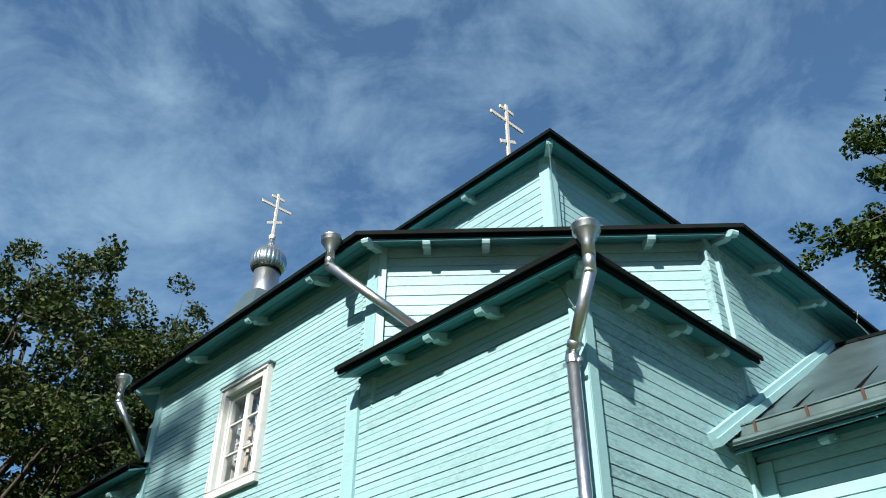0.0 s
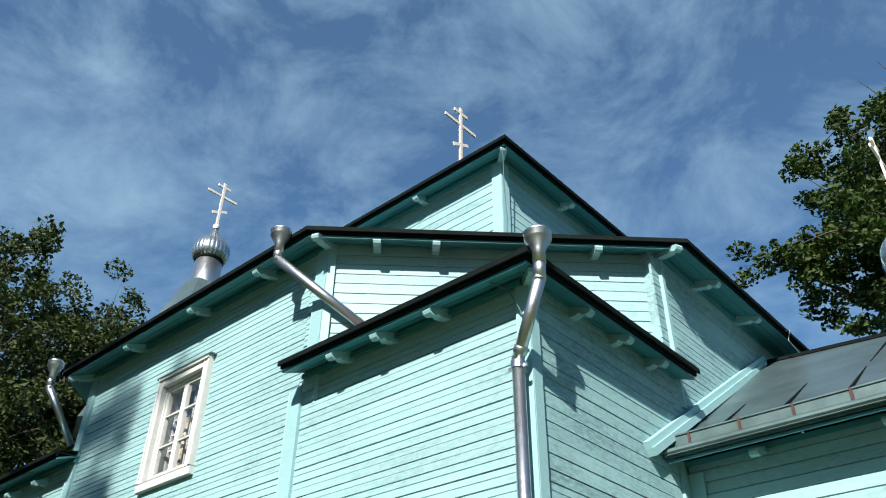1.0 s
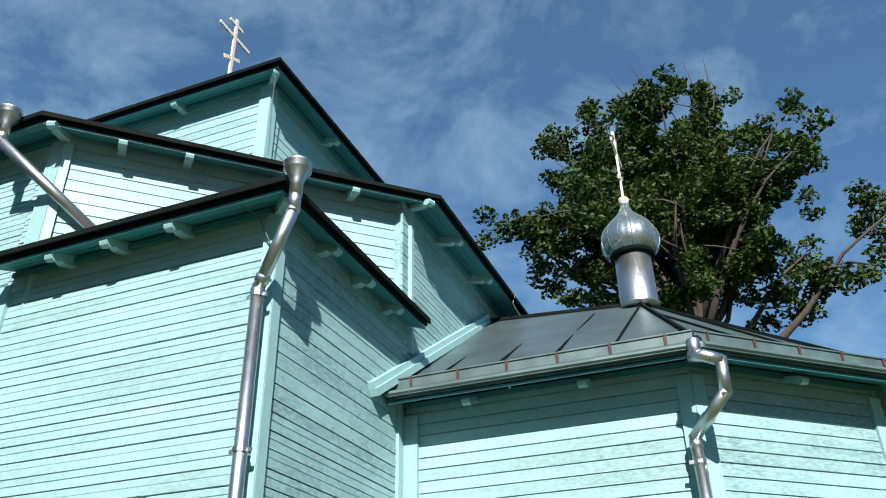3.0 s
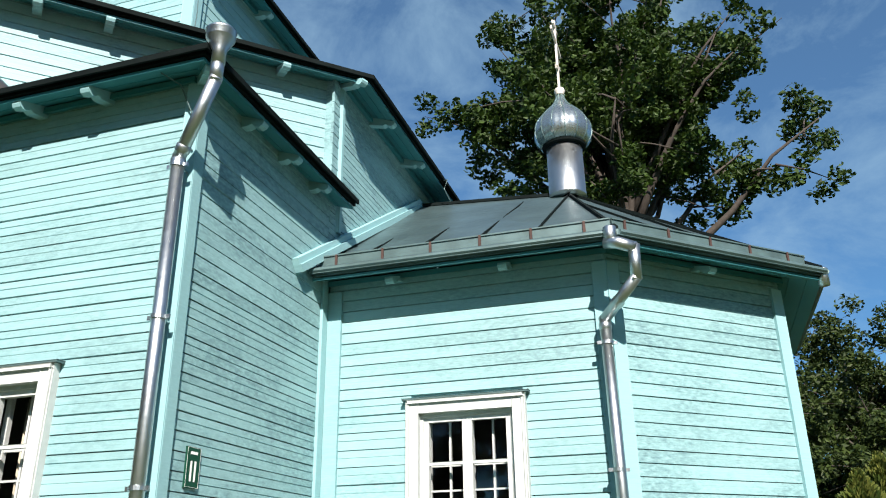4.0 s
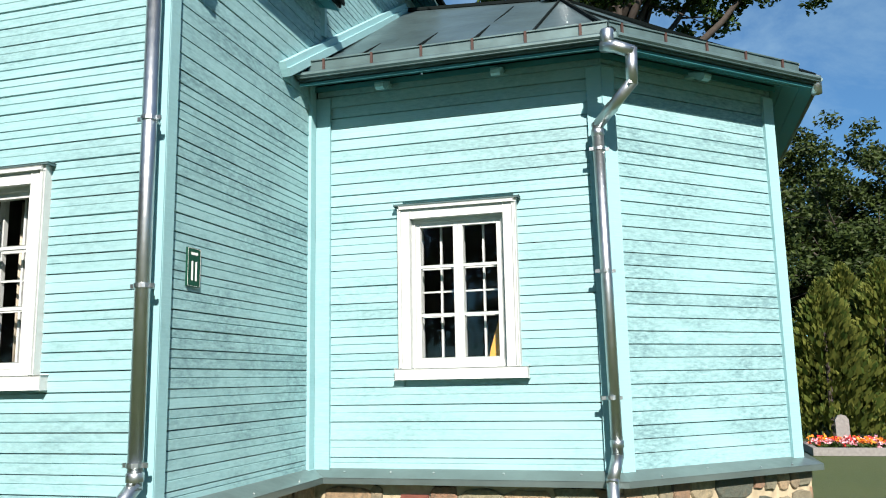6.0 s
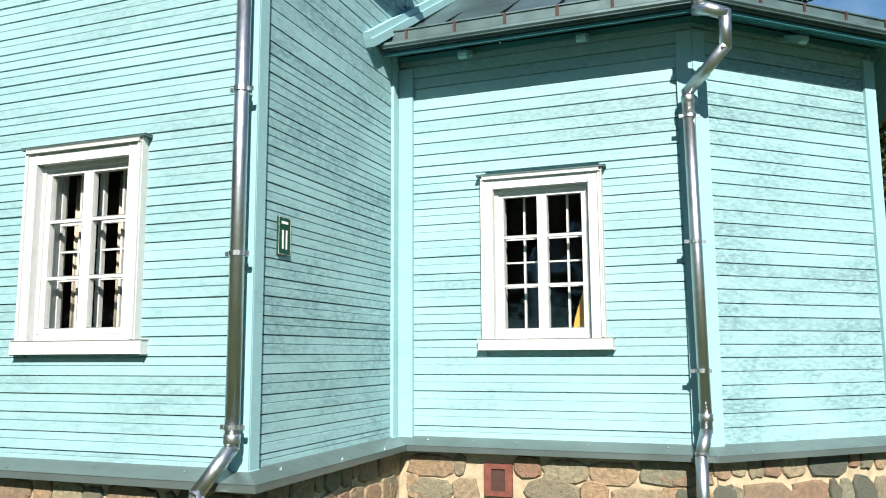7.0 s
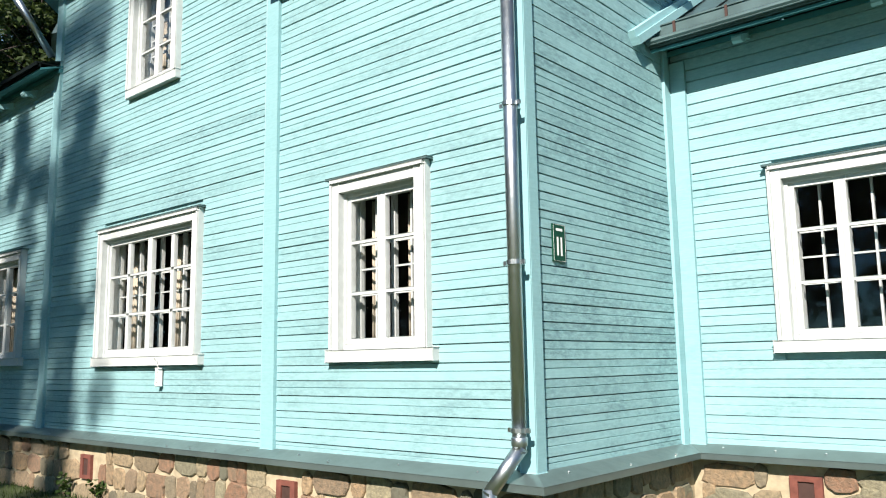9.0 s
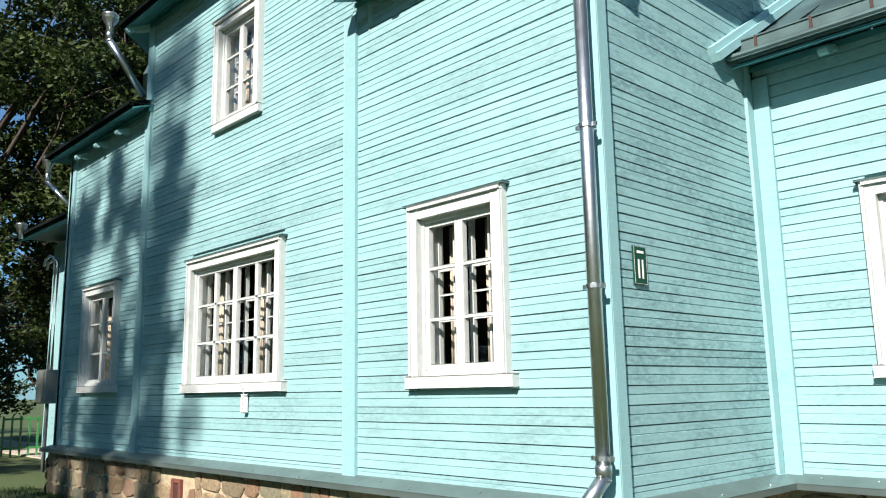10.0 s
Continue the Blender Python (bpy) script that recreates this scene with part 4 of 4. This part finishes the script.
for a, b in zip(BASE[1:5], BASE[2:6]):
    L = math.hypot(b[0] - a[0], b[1] - a[1])
    mm = frame_of(a, ((b[0] - a[0]) / L, (b[1] - a[1]) / L))
    x = 0.3
    while x < L - 0.1:
        y = 0.045 if rnd.random() < 0.6 else 0.11
        bm = bmesh.new()
        bm_lathe(bm, [(0.010, 0), (0.009, 0.005), (0.004, 0.008)], (0, 0, 0), 8)
        for v in bm.verts:
            v.co = mm @ (v.co + Vector((x, y, FOOT - 0.013 - (y - 0.045) * 0.33)))
        part("screw", bm, ZINC, fl)
        x += rnd.uniform(0.35, 0.75)

rnd = random.Random(11)
VENTS = {1: [(-FAR_WEST - 2.38, 0.36), (4.44, 0.36)], 3: [(0.84, 0.40)]}
PLINTH = offset_line(BASE, 0.09, False)
for idx, (a, b) in enumerate(zip(PLINTH, PLINTH[1:])):
    L = math.hypot(b[0] - a[0], b[1] - a[1])
    mm = frame_of(a, ((b[0] - a[0]) / L, (b[1] - a[1]) / L))
    bm = bmesh.new()
    bm_box(bm, (-0.07 if idx == 3 else 0.07, -0.4, -0.3), (L + 0.07 if idx == 2 else L - 0.07 if idx in (0, 1) else L, -0.065, FOOT - 0.02), mm)
    pl = tagged(part("plinth", bm, MORTAR), "field-stone plinth with wide pale mortar joints", "plinth", "", "structure")
    for vx, vz in VENTS.get(idx, ()):
        bm = bmesh.new()
        for lo, hi in (((vx - 0.12, -0.07, vz - 0.13), (vx - 0.06, -0.03, vz + 0.13)), ((vx + 0.06, -0.07, vz - 0.13), (vx + 0.12, -0.03, vz + 0.13)),
                       ((vx - 0.06, -0.07, vz + 0.09), (vx + 0.06, -0.03, vz + 0.13)), ((vx - 0.06, -0.07, vz - 0.13), (vx + 0.06, -0.03, vz - 0.09))):
            bm_box(bm, lo, hi, mm)
        part("vent_frame", bm, BRICK, pl, "brick-framed plinth vent")
        box_part("vent_grille", (vx - 0.06, -0.07, vz - 0.09), (vx + 0.06, -0.045, vz + 0.09), RUST, pl, "rusty vent grille", mm, 0.0)
    z = -0.02
    while z < FOOT - 0.10:
        h = rnd.uniform(0.15, 0.27)
        x = -rnd.uniform(0, 0.15)
        while x < L:
            w = rnd.choice((rnd.uniform(0.11, 0.20), rnd.uniform(0.22, 0.5)))
            cx, cz, hw, hh = x + w / 2, z + h / 2 + rnd.uniform(-0.02, 0.02), w / 2 - 0.002, h / 2 + rnd.uniform(-0.008, 0.01)
            x += w
            if cx - hw < 0.01 or cx + hw > L - 0.01 or cz + hh > FOOT - 0.06:
                hh = min(hh, FOOT - 0.06 - cz)
                cx = min(max(cx, 0.01 + hw), L - 0.01 - hw)
            if hh < 0.04 or any(abs(cx - vx) < hw + 0.11 and abs(cz - vz) < hh + 0.11 for vx, vz in VENTS.get(idx, ())):
                continue
            k = rnd.choice((11, 12, 13, 14))
            turn, p_n, tilt = rnd.uniform(0, 1), rnd.uniform(3.2, 6.5), rnd.uniform(-0.25, 0.25)
            ring = []
            for i in range(k):
                ang = 2 * math.pi * (i + turn) / k + rnd.uniform(-0.14, 0.14)
                c, s = math.cos(ang), math.sin(ang)
                q = (abs(c) ** p_n + abs(s) ** p_n) ** (-1 / p_n) * rnd.uniform(0.88, 1.08)
                ring.append((cx + c * q * hw + tilt * s * hh * 0.6, cz + s * q * hh))
            vs = [mm @ Vector((px, -0.068, pz)) for px, pz in ring]
            d = rnd.uniform(0.0, 0.016)
            vs += [mm @ Vector((cx + (px - cx) * 0.975, -0.054 + d * 0.5, cz + (pz - cz) * 0.97)) for px, pz in ring]
            vs += [mm @ Vector((cx + (px - cx) * 0.90, -0.045 + d * 0.6 + rnd.uniform(-0.004, 0.004), cz + (pz - cz) * 0.90)) for px, pz in ring]
            fs = []
            for lev in range(2):
                for i in range(k):
                    j = (i + 1) % k
                    fs.append((lev * k + i, lev * k + j, lev * k + k + j, lev * k + k + i))
            fs.append(tuple(range(2 * k, 3 * k)))
            raw("stone", vs, fs, STONE, pl)
        z += h

# ---- small things on the walls ----
plate = tagged(new("address_plate"), "dark green enamel plate with white marks on the boards", "sign")
pm_ = frame_of((0, 0), E)
box_part("plate_board", (0.292, -0.024, 2.115), (0.445, -0.008, 2.375), SIGN, plate, "", pm_, 0.002)
bm = bmesh.new()
for lo, hi in (((0.2945, -0.0085, 2.1175), (0.2960, -0.0070, 2.3725)), ((0.441, -0.0085, 2.1175), (0.4425, -0.0070, 2.3725)), ((0.296, -0.0085, 2.1175), (0.441, -0.0070, 2.119)), ((0.296, -0.0085, 2.371), (0.441, -0.0070, 2.3725))):
    bm_box(bm, lo, hi, pm_)
part("plate_border", bm, SIGNW, plate, "thin white border")
for lo, hi in (((0.330, -0.0085, 2.328), (0.408, -0.0065, 2.346)), ((0.336, -0.0085, 2.155), (0.355, -0.0065, 2.285)), ((0.382, -0.0085, 2.155), (0.401, -0.0065, 2.285))):
    box_part("white_bar", lo, hi, SIGNW, plate, "white bar", pm_, 0.0)
sock = tagged(new("socket_strip"), "small white socket strip hanging by a cord under the wide window", "socket")
box_part("socket_body", (-4.607, 0.0, 1.25), (-4.563, 0.035, 1.42), SIGNW, sock, "", frame_of((0, 0), S), 0.01)
for z in (1.285, 1.335, 1.385):
    bm = bmesh.new()
    bm_tube(bm, [(-4.585, -0.034, z), (-4.585, -0.038, z)], [0.015, 0.013], 12)
    part("socket_face", bm, BOXGREY, sock, "grey socket recess")
bm = bmesh.new()
bm_tube(bm, [(-4.585, -0.02, 1.42), (-4.58, -0.06, 1.5), (-4.57, -0.085, 1.53)], [0.005] * 3, 6)
part("cord", bm, SIGNW, sock)
ebox = tagged(new("meter_box"), "grey metal electricity meter box on the wall's end", "meter box")
box_part("box_body", (-10.74, -0.18, 1.34), (-10.36, 0.06, 1.86), BOXGREY, ebox, "", None, 0.015)
box_part("box_door", (-10.71, -0.195, 1.37), (-10.39, -0.182, 1.83), BOXGREY, ebox, "", None, 0.004)
bm = bmesh.new()
bm_tube(bm, [(-10.6, -0.05, 1.34), (-10.6, -0.05, 0.3)], [0.03, 0.03], 10)
part("conduit", bm, BOXGREY, ebox, "", True)
mast = tagged(new("cable_mast"), "pale gooseneck steel cable pipe beside the wall", "pipe")
for dx, top in ((0.0, 3.70), (0.16, 3.62)):
    bm = bmesh.new()
    bm_tube(bm, [(-10.62 + dx, -0.06, 1.86), (-10.62 + dx, -0.06, top - 0.15), (-10.66 + dx, -0.07, top - 0.04), (-10.76 + dx, -0.10, top), (-10.86 + dx, -0.14, top - 0.05), (-10.89 + dx, -0.15, top - 0.16)], [0.022] * 6, 10)
    part("mast_pipe", bm, ZINC, mast, "", True)

# the porch west of the block
plain_wall("wall_porch", (-13.4, 0.75), (FAR_WEST, 0.75), 0.3, 4.35, "turquoise wall of the west porch in shade")
eave_p = eaves("eaves_porch", [(-13.4, 0.75), (FAR_WEST - .25, 0.75)], 4.32, False, "shaded eaves of the west porch", over=0.7, steps=(-0.03, 0.3, 0.67))
bm = bmesh.new()
q = [bm.verts.new(v) for v in ((-13.5, 0.05, 4.43), (FAR_WEST - .25, 0.05, 4.43), (FAR_WEST - .25, 2.5, 5.1), (-13.5, 2.5, 5.1), (-13.5, 2.5, 4.43), (FAR_WEST - .25, 2.5, 4.43))]
for f in ((0, 1, 2, 3), (0, 3, 4), (1, 5, 2), (4, 3, 2, 5), (0, 4, 5, 1)):
    bm.faces.new([q[i] for i in f])
tagged(part("roof_porch", bm, ROOF), "grey sheet-metal porch roof", "roof", "", "structure")
funnel(-12.75, -0.02, 4.55, 0.10, 0.045, eave_p)

# ---- ground ----
bm = bmesh.new()
bmesh.ops.create_grid(bm, x_segments=120, y_segments=120, size=1.0)
for v in bm.verts:
    sx, sy = v.co.x, v.co.y
    x, y = math.copysign(abs(sx) ** 2.6, sx) * 900, math.copysign(abs(sy) ** 2.6, sy) * 900
    z = 0.02 * noise.noise(Vector((x * 0.6, y * 0.6, 0))) + 0.0
    v.co = (x, y, z)
ground = tagged(part("ground", bm, GRASS, None, "", True), "dark mown lawn round the church", "ground", "", "structure")
path_ob = box_part("path", (-40, 2.2, -0.1), (-15.5, 4.2, 0.035), GRAVEL, None, "", None, 0.0)
tagged(path_ob, "pale gravel path beyond the porch", "path", "", "structure")


# ---- plants ----
def leaf_cloud(rnd, clumps, leaf, per, spread):
    """Many small leaves in clumps; each leaf is a folded diamond."""
    vs, fs = [], []
    for c in clumps:
        for _ in range(per):
            d = Vector((rnd.gauss(0, 1), rnd.gauss(0, 1), rnd.gauss(0, 1))).normalized() * 1.55 * rnd.random() ** 0.45
            d.z *= 0.8
            p = Vector(c) + d * spread * 0.5
            a = Vector((rnd.gauss(0, 1), rnd.gauss(0, 1), rnd.gauss(0, 0.6))).normalized()
            b = a.cross(Vector((rnd.gauss(0, 1), rnd.gauss(0, 1), rnd.gauss(0, 1)))).normalized()
            s = leaf * rnd.uniform(0.6, 1.3)
            n = a.cross(b) * s * 0.12
            i = len(vs)
            vs += [p - a * s * 0.5, p + b * s * 0.30 + n, p + a * s * 0.5, p - b * s * 0.30 + n]
            fs.append((i, i + 1, i + 2, i + 3))
    return vs, fs


def tree(x, y, h, crown_z, radii, n_clumps, seed, leafmat, label, leaf=0.16, per=55, spread=0.75, limbs=14, trunk_r=0.28, shell=0.5, twigs=0, lean=(0, 0), cat="tree", reach=(0.7, 1.04), low=-0.5):
    """A tapered trunk, limbs that reach out to the clumps, and a crown of separate small leaves with gaps."""
    rnd = random.Random(seed)
    t = thing("tree", label, cat, at=(x, y, 0))
    centre = Vector((lean[0], lean[1], crown_z))
    bm = bmesh.new()
    top = crown_z + radii[2] * 0.55
    pts, rr = [], []
    for i in range(8):
        f = i / 7
        pts.append((lean[0] * f + rnd.uniform(-.12, .12) * i * .3, lean[1] * f + rnd.uniform(-.12, .12) * i * .3, -0.1 + f * top))
        rr.append(trunk_r * (1.25 if i == 0 else 1 - 0.85 * f))
    bm_tube(bm, pts, rr, 10)
    part("trunk", bm, BARK, t, "", True)
    clumps = []
    lobes = []
    for i in range(limbs):
        a, e = 2.399 * i + rnd.uniform(-.3, .3), rnd.uniform(low, 1.25)
        d = Vector((math.cos(a) * math.cos(e) * radii[0], math.sin(a) * math.cos(e) * radii[1], math.sin(e) * radii[2])) * rnd.uniform(*reach)
        end = centre + d
        f0 = min(0.92, max(0.22, (end.z - 0.35 * d.xy.length) / top * 0.75))
        k = f0 * 7
        i0 = int(k)
        start = Vector(pts[i0]).lerp(Vector(pts[min(7, i0 + 1)]), k - i0)
        mid = start.lerp(end, 0.5) + Vector((rnd.uniform(-.3, .3), rnd.uniform(-.3, .3), rnd.uniform(-0.2, .5)))
        r0 = trunk_r * (1 - 0.85 * f0) * 0.55
        bm = bmesh.new()
        bm_tube(bm, [start, start.lerp(mid, .5) + Vector((0, 0, .12)), mid, mid.lerp(end, .55) + Vector((rnd.uniform(-.2, .2), rnd.uniform(-.2, .2), .1)), end], [r0, r0 * .75, r0 * .5, r0 * .3, r0 * .1], 7)
        for _ in range(5):
            s = mid.lerp(end, rnd.random())
            q = s + Vector((rnd.gauss(0, .8), rnd.gauss(0, .8), rnd.gauss(0.2, .6)))
            bm_tube(bm, [s, s.lerp(q, .5) + Vector((0, 0, .08)), q], [r0 * .22, r0 * .15, r0 * .06], 5)
            lobes.append((q, 0.8))
        part("limb", bm, BARK, t, "", True)
        lobes.append((end, 1.0))
        lobes.append((mid.lerp(end, 0.55), 1.1))
    while len(clumps) < n_clumps:
        if rnd.random() < shell:
            c, s = rnd.choice(lobes)
            p = c + Vector((rnd.gauss(0, 1), rnd.gauss(0, 1), rnd.gauss(0, .8))) * spread * 0.8 * s
        else:
            v = Vector((rnd.gauss(0, 1), rnd.gauss(0, 1), rnd.gauss(0, 1))).normalized() * rnd.random() ** 0.45
            p = centre + Vector((v.x * radii[0], v.y * radii[1], v.z * radii[2])) * 0.93
            if noise.noise(p * 0.55 + Vector((seed, 0, 0))) < -0.02:
                continue
        clumps.append(p)
    vs, fs = leaf_cloud(rnd, clumps, leaf, per, spread)
    raw("crown", vs, fs, leafmat, t, "crown of many small leaves")
    for i in range(twigs):
        a = rnd.uniform(0, 6.28)
        s = centre + Vector((math.cos(a) * radii[0] * .35, math.sin(a) * radii[1] * .35, radii[2] * .8))
        q = s + Vector((rnd.uniform(-.6, .6), rnd.uniform(-.3, .3), rnd.uniform(.8, 1.7)))
        bm = bmesh.new()
        bm_tube(bm, [s, s.lerp(q, .5) + Vector((.12, 0, 0)), q], [.03, .02, .006], 5)
        part("twig", bm, BARK, t, "bare twig")
    return t


tree(2.1, 15.6, 19, 12.5, (4.7, 3.4, 5.0), 820, 21, OAKLEAF, "broad green oak with lobed clumps behind the apse", leaf=0.17, per=80, spread=0.46, limbs=48, trunk_r=0.5, shell=0.97, twigs=8, reach=(0.4, 1.08), low=-0.15)
for x, y, cz, rad, sd in ((7.9, 21.0, 3.8, (2.6, 2.6, 2.9), 22), (10.8, 24.0, 5.2, (3.4, 3.0, 3.6), 23), (6.6, 24.5, 5.4, (3.0, 3.0, 4.0), 24)):
    tree(x, y, 10, cz, rad, 240, sd, DARKLEAF, "dark green tree standing behind the graves", leaf=0.17, per=100, spread=0.6, limbs=20, shell=0.85)
for i, (x, y, h, cz, rad, n) in enumerate(((-18.5, 0.6, 16, 9.0, (3.6, 3.6, 5.2), 430), (-21.5, 5.2, 17, 10.6, (4.0, 3.8, 5.4), 430), (-25.5, 9.5, 18, 11.8, (4.4, 4.2, 5.6), 380), (-20.5, -3.6, 17, 10.6, (3.6, 3.6, 5.6), 380), (-23.8, 8.3, 17, 11.2, (3.4, 3.4, 5.0), 300), (-16.2, 3.0, 9, 5.0, (2.6, 2.4, 3.2), 220), (-25.0, 1.0, 6, 2.9, (3.2, 3.2, 2.8), 240), (-30.0, 6.5, 7, 3.4, (3.6, 3.6, 3.2), 240), (-27.0, -2.5, 7, 3.2, (3.0, 3.0, 3.0), 220))):
    tree(x, y, h, cz, rad, int(n * 0.72), 40 + i, DARKLEAF, "tall dark leafy tree west of the church", leaf=0.17, per=105, spread=0.6, limbs=30, trunk_r=0.32, shell=0.9)
for x, y, cz, rad, sd, n in ((-1.45, -20.0, 16.8, (0.44, 0.6, 6.8), 61, 60), (-0.45, -20.8, 17.4, (0.34, 0.5, 6.4), 62, 42), (0.30, -20.2, 16.2, (0.38, 0.5, 5.6), 63, 42),
                             (1.12, -21.0, 17.2, (0.32, 0.5, 6.8), 64, 44), (2.02, -20.5, 18.4, (0.40, 0.6, 6.8), 65, 54), (2.75, -21.3, 22.2, (0.30, 0.5, 1.7), 66, 12)):
    tree(x, y, 25, cz, rad, n, sd, DARKLEAF, "tall slender poplar across the lawn that shades the wall", leaf=0.18, per=60, spread=0.42, limbs=16, trunk_r=0.16, shell=0.3)
# unseen trees: some mirrored in the panes, the south and east belt blocks skylight
for i, (x, y, cz) in enumerate(((-13, -17, 6.5), (-20, -15, 6.0), (-27, -20, 6.5), (-9, -25, 6.5), (-17, -27, 6.5), (-20, -9.5, 5.5), (-27, -12, 5.5), (-32, -7.5, 5.5), (-24, -4.5, 5.0), (-12, -12.5, 5.0), (4, -33, 8.5), (12, -34, 9.0), (20, -31, 9.0), (26, -25, 9.0), (28, -17, 9.0), (29, -8, 9.0), (29, 1, 9.0), (27, 10, 8.5), (-4, -31, 8.5))):
    tree(x, y, 13, cz, (4.2, 4.0, cz + 0.2), 260, 70 + i, DARKLEAF, "dark leafy tree out of view, added for pane reflections and to block skylight", leaf=0.34, per=40, spread=1.1, limbs=10, trunk_r=0.3)


def conifer(x, y, h, r, seed, label):
    rnd = random.Random(seed)
    t = thing("thuja", label, "shrub", group="thuja shrubs", at=(x, y, 0))
    bm = bmesh.new()
    bm_tube(bm, [(0, 0, -0.05), (0, 0, h * 0.8)], [0.08, 0.02], 8)
    part("trunk", bm, BARK, t)
    vs, fs = [], []
    for _ in range(5200):
        f = rnd.random() ** 0.8
        a, rad = rnd.uniform(0, 6.283), r * (1 - f ** 2.2) * rnd.uniform(0.72, 1.05) * (1 + 0.16 * math.sin(5 * f * 6 + seed))
        p = Vector((math.cos(a) * rad, math.sin(a) * rad, 0.1 + f * h))
        out = Vector((math.cos(a), math.sin(a), 1.2)).normalized()
        side = out.cross(Vector((rnd.gauss(0, 1), rnd.gauss(0, 1), rnd.gauss(0, 1)))).normalized()
        s = rnd.uniform(0.10, 0.24)
        i = len(vs)
        vs += [p - out * s * .5, p + side * s * .28, p + out * s * .6, p - side * s * .28]
        fs.append((i, i + 1, i + 2, i + 3))
    raw("foliage", vs, fs, THUJA, t, "dense scaly sprigs")
    return t


for i, (x, y, h, r) in enumerate(((6.3, 15.0, 3.4, 1.15), (7.6, 15.4, 3.8, 1.25), (5.4, 16.4, 3.2, 1.1), (9.2, 16.0, 3.9, 1.3), (7.2, 17.4, 4.0, 1.3))):
    conifer(x, y, h, r, 90 + i, "yellow-green thuja shrub behind the graves")

# graves with flowers
GRANITE = plain_mat("grey_granite", (0.20, 0.20, 0.19), 0.7, 0, 0.25, 20, 0.2)
for i, (x, y, h) in enumerate(((6.10, 12.9, 0.66), (7.6, 13.2, 0.75))):
    g = thing("gravestone", "upright grey granite gravestone on a small base", "gravestone", group="gravestones", at=(x, y, 0))
    bm = bmesh.new()
    q = [(-.12, 0.08), (.12, 0.08), (.12, h - .1), (.07, h - .02), (0, h), (-.07, h - .02), (-.12, h - .1)]
    v = [[bm.verts.new((px, s, pz)) for px, pz in q] for s in (-.05, .05)]
    bm.faces.new(v[0]), bm.faces.new(v[1][::-1])
    for j in range(len(q)):
        k = (j + 1) % len(q)
        bm.faces.new((v[0][j], v[1][j], v[1][k], v[0][k]))
    part("stone_slab", bm, GRANITE, g)
    box_part("stone_base", (-.22, -.12, 0.0), (.22, .12, .085), GRANITE, g)
    box_kerb = tagged(new("grave_kerb"), "low pale stone kerb round a grave", "kerb", "grave kerbs")
    for lo, hi in (((x - .74, y - 1.3, 0), (x + .74, y - 1.2, .14)), ((x - .74, y - 1.2, 0), (x - .64, y + .2, .14)), ((x + .64, y - 1.2, 0), (x + .74, y + .2, .14))):
        box_part("kerb_stone", lo, hi, GRANITE, box_kerb)
    rnd = random.Random(120 + i)
    for colour, m in ((("red"), plain_mat("red_petals", (0.65, 0.03, 0.03), 0.6, 0, .2, 9, 0)), (("orange"), plain_mat("orange_petals", (0.8, 0.25, 0.02), 0.6, 0, .2, 9, 0)), (("pink"), plain_mat("pink_petals", (0.75, 0.4, 0.45), 0.6, 0, .2, 9, 0))):
        f = thing("flower_bed", f"low {colour} flowers planted on a grave", "flowers", group="grave flowers", at=(x, y, 0))
        clumps = [(rnd.uniform(-.65, .65), rnd.uniform(-.7, -.15), rnd.uniform(.12, .26)) for _ in range(36)]
        vs, fs = leaf_cloud(rnd, clumps, 0.07, 9, 0.08)
        raw("petals", vs, fs, m, f, f"{colour} petals")
        vs, fs = leaf_cloud(rnd, [(a, b, c * .5) for a, b, c in clumps], 0.09, 10, 0.13)
        raw("leaves", vs, fs, OAKLEAF, f, "small green leaves")

# weeds and grass along the plinth
rnd = random.Random(200)
vs, fs = [], []
for _ in range(5200):
    x, y = rnd.uniform(-11.5, -2.2), -0.02 - rnd.random() ** 2 * 2.2
    h, a = rnd.uniform(0.03, 0.10), rnd.uniform(0, 6.28)
    w = Vector((math.cos(a), math.sin(a), 0)) * 0.006
    tip = Vector((rnd.uniform(-.04, .04), rnd.uniform(-.04, .04), h))
    b = Vector((x, y, -0.01))
    i = len(vs)
    vs += [b - w, b + w, b + tip]
    fs.append((i, i + 1, i + 2))
tagged(raw("grass", vs, fs, OAKLEAF), "short grass blades along the stone plinth", "grass", "", "stuff")
for i, (x, y) in enumerate(((-5.62, -0.10), (-6.35, -0.12))):
    wd = thing("weed", "small leafy weed growing at the plinth", "weed", group="weeds", at=(x, y, 0))
    vs, fs = leaf_cloud(random.Random(300 + i), [(0, 0, .1), (.06, 0, .17), (-.07, .02, .13), (0.02, -.05, .22)], 0.07, 14, 0.1)
    raw("leaves", vs, fs, OAKLEAF, wd)
# far fence and gate seen past the porch
ft = thing("metal_gate", "green metal bar gate beyond the gravel path", "gate", at=(-19.0, 2.9, 0))
GREENP = plain_mat("green_gate_paint", (0.05, 0.25, 0.07), 0.5, 0, 0.2, 6, 0)
for k in range(14):
    box_part("bar", (-.02, -1.3 + k * .2, 0.02), (.02, -1.26 + k * .2, 1.0), GREENP, ft, "", None, 0.0)
for z in (0.2, 0.9):
    box_part("rail", (-.025, -1.3, z), (.025, 1.35, z + .05), GREENP, ft, "", None, 0.0)
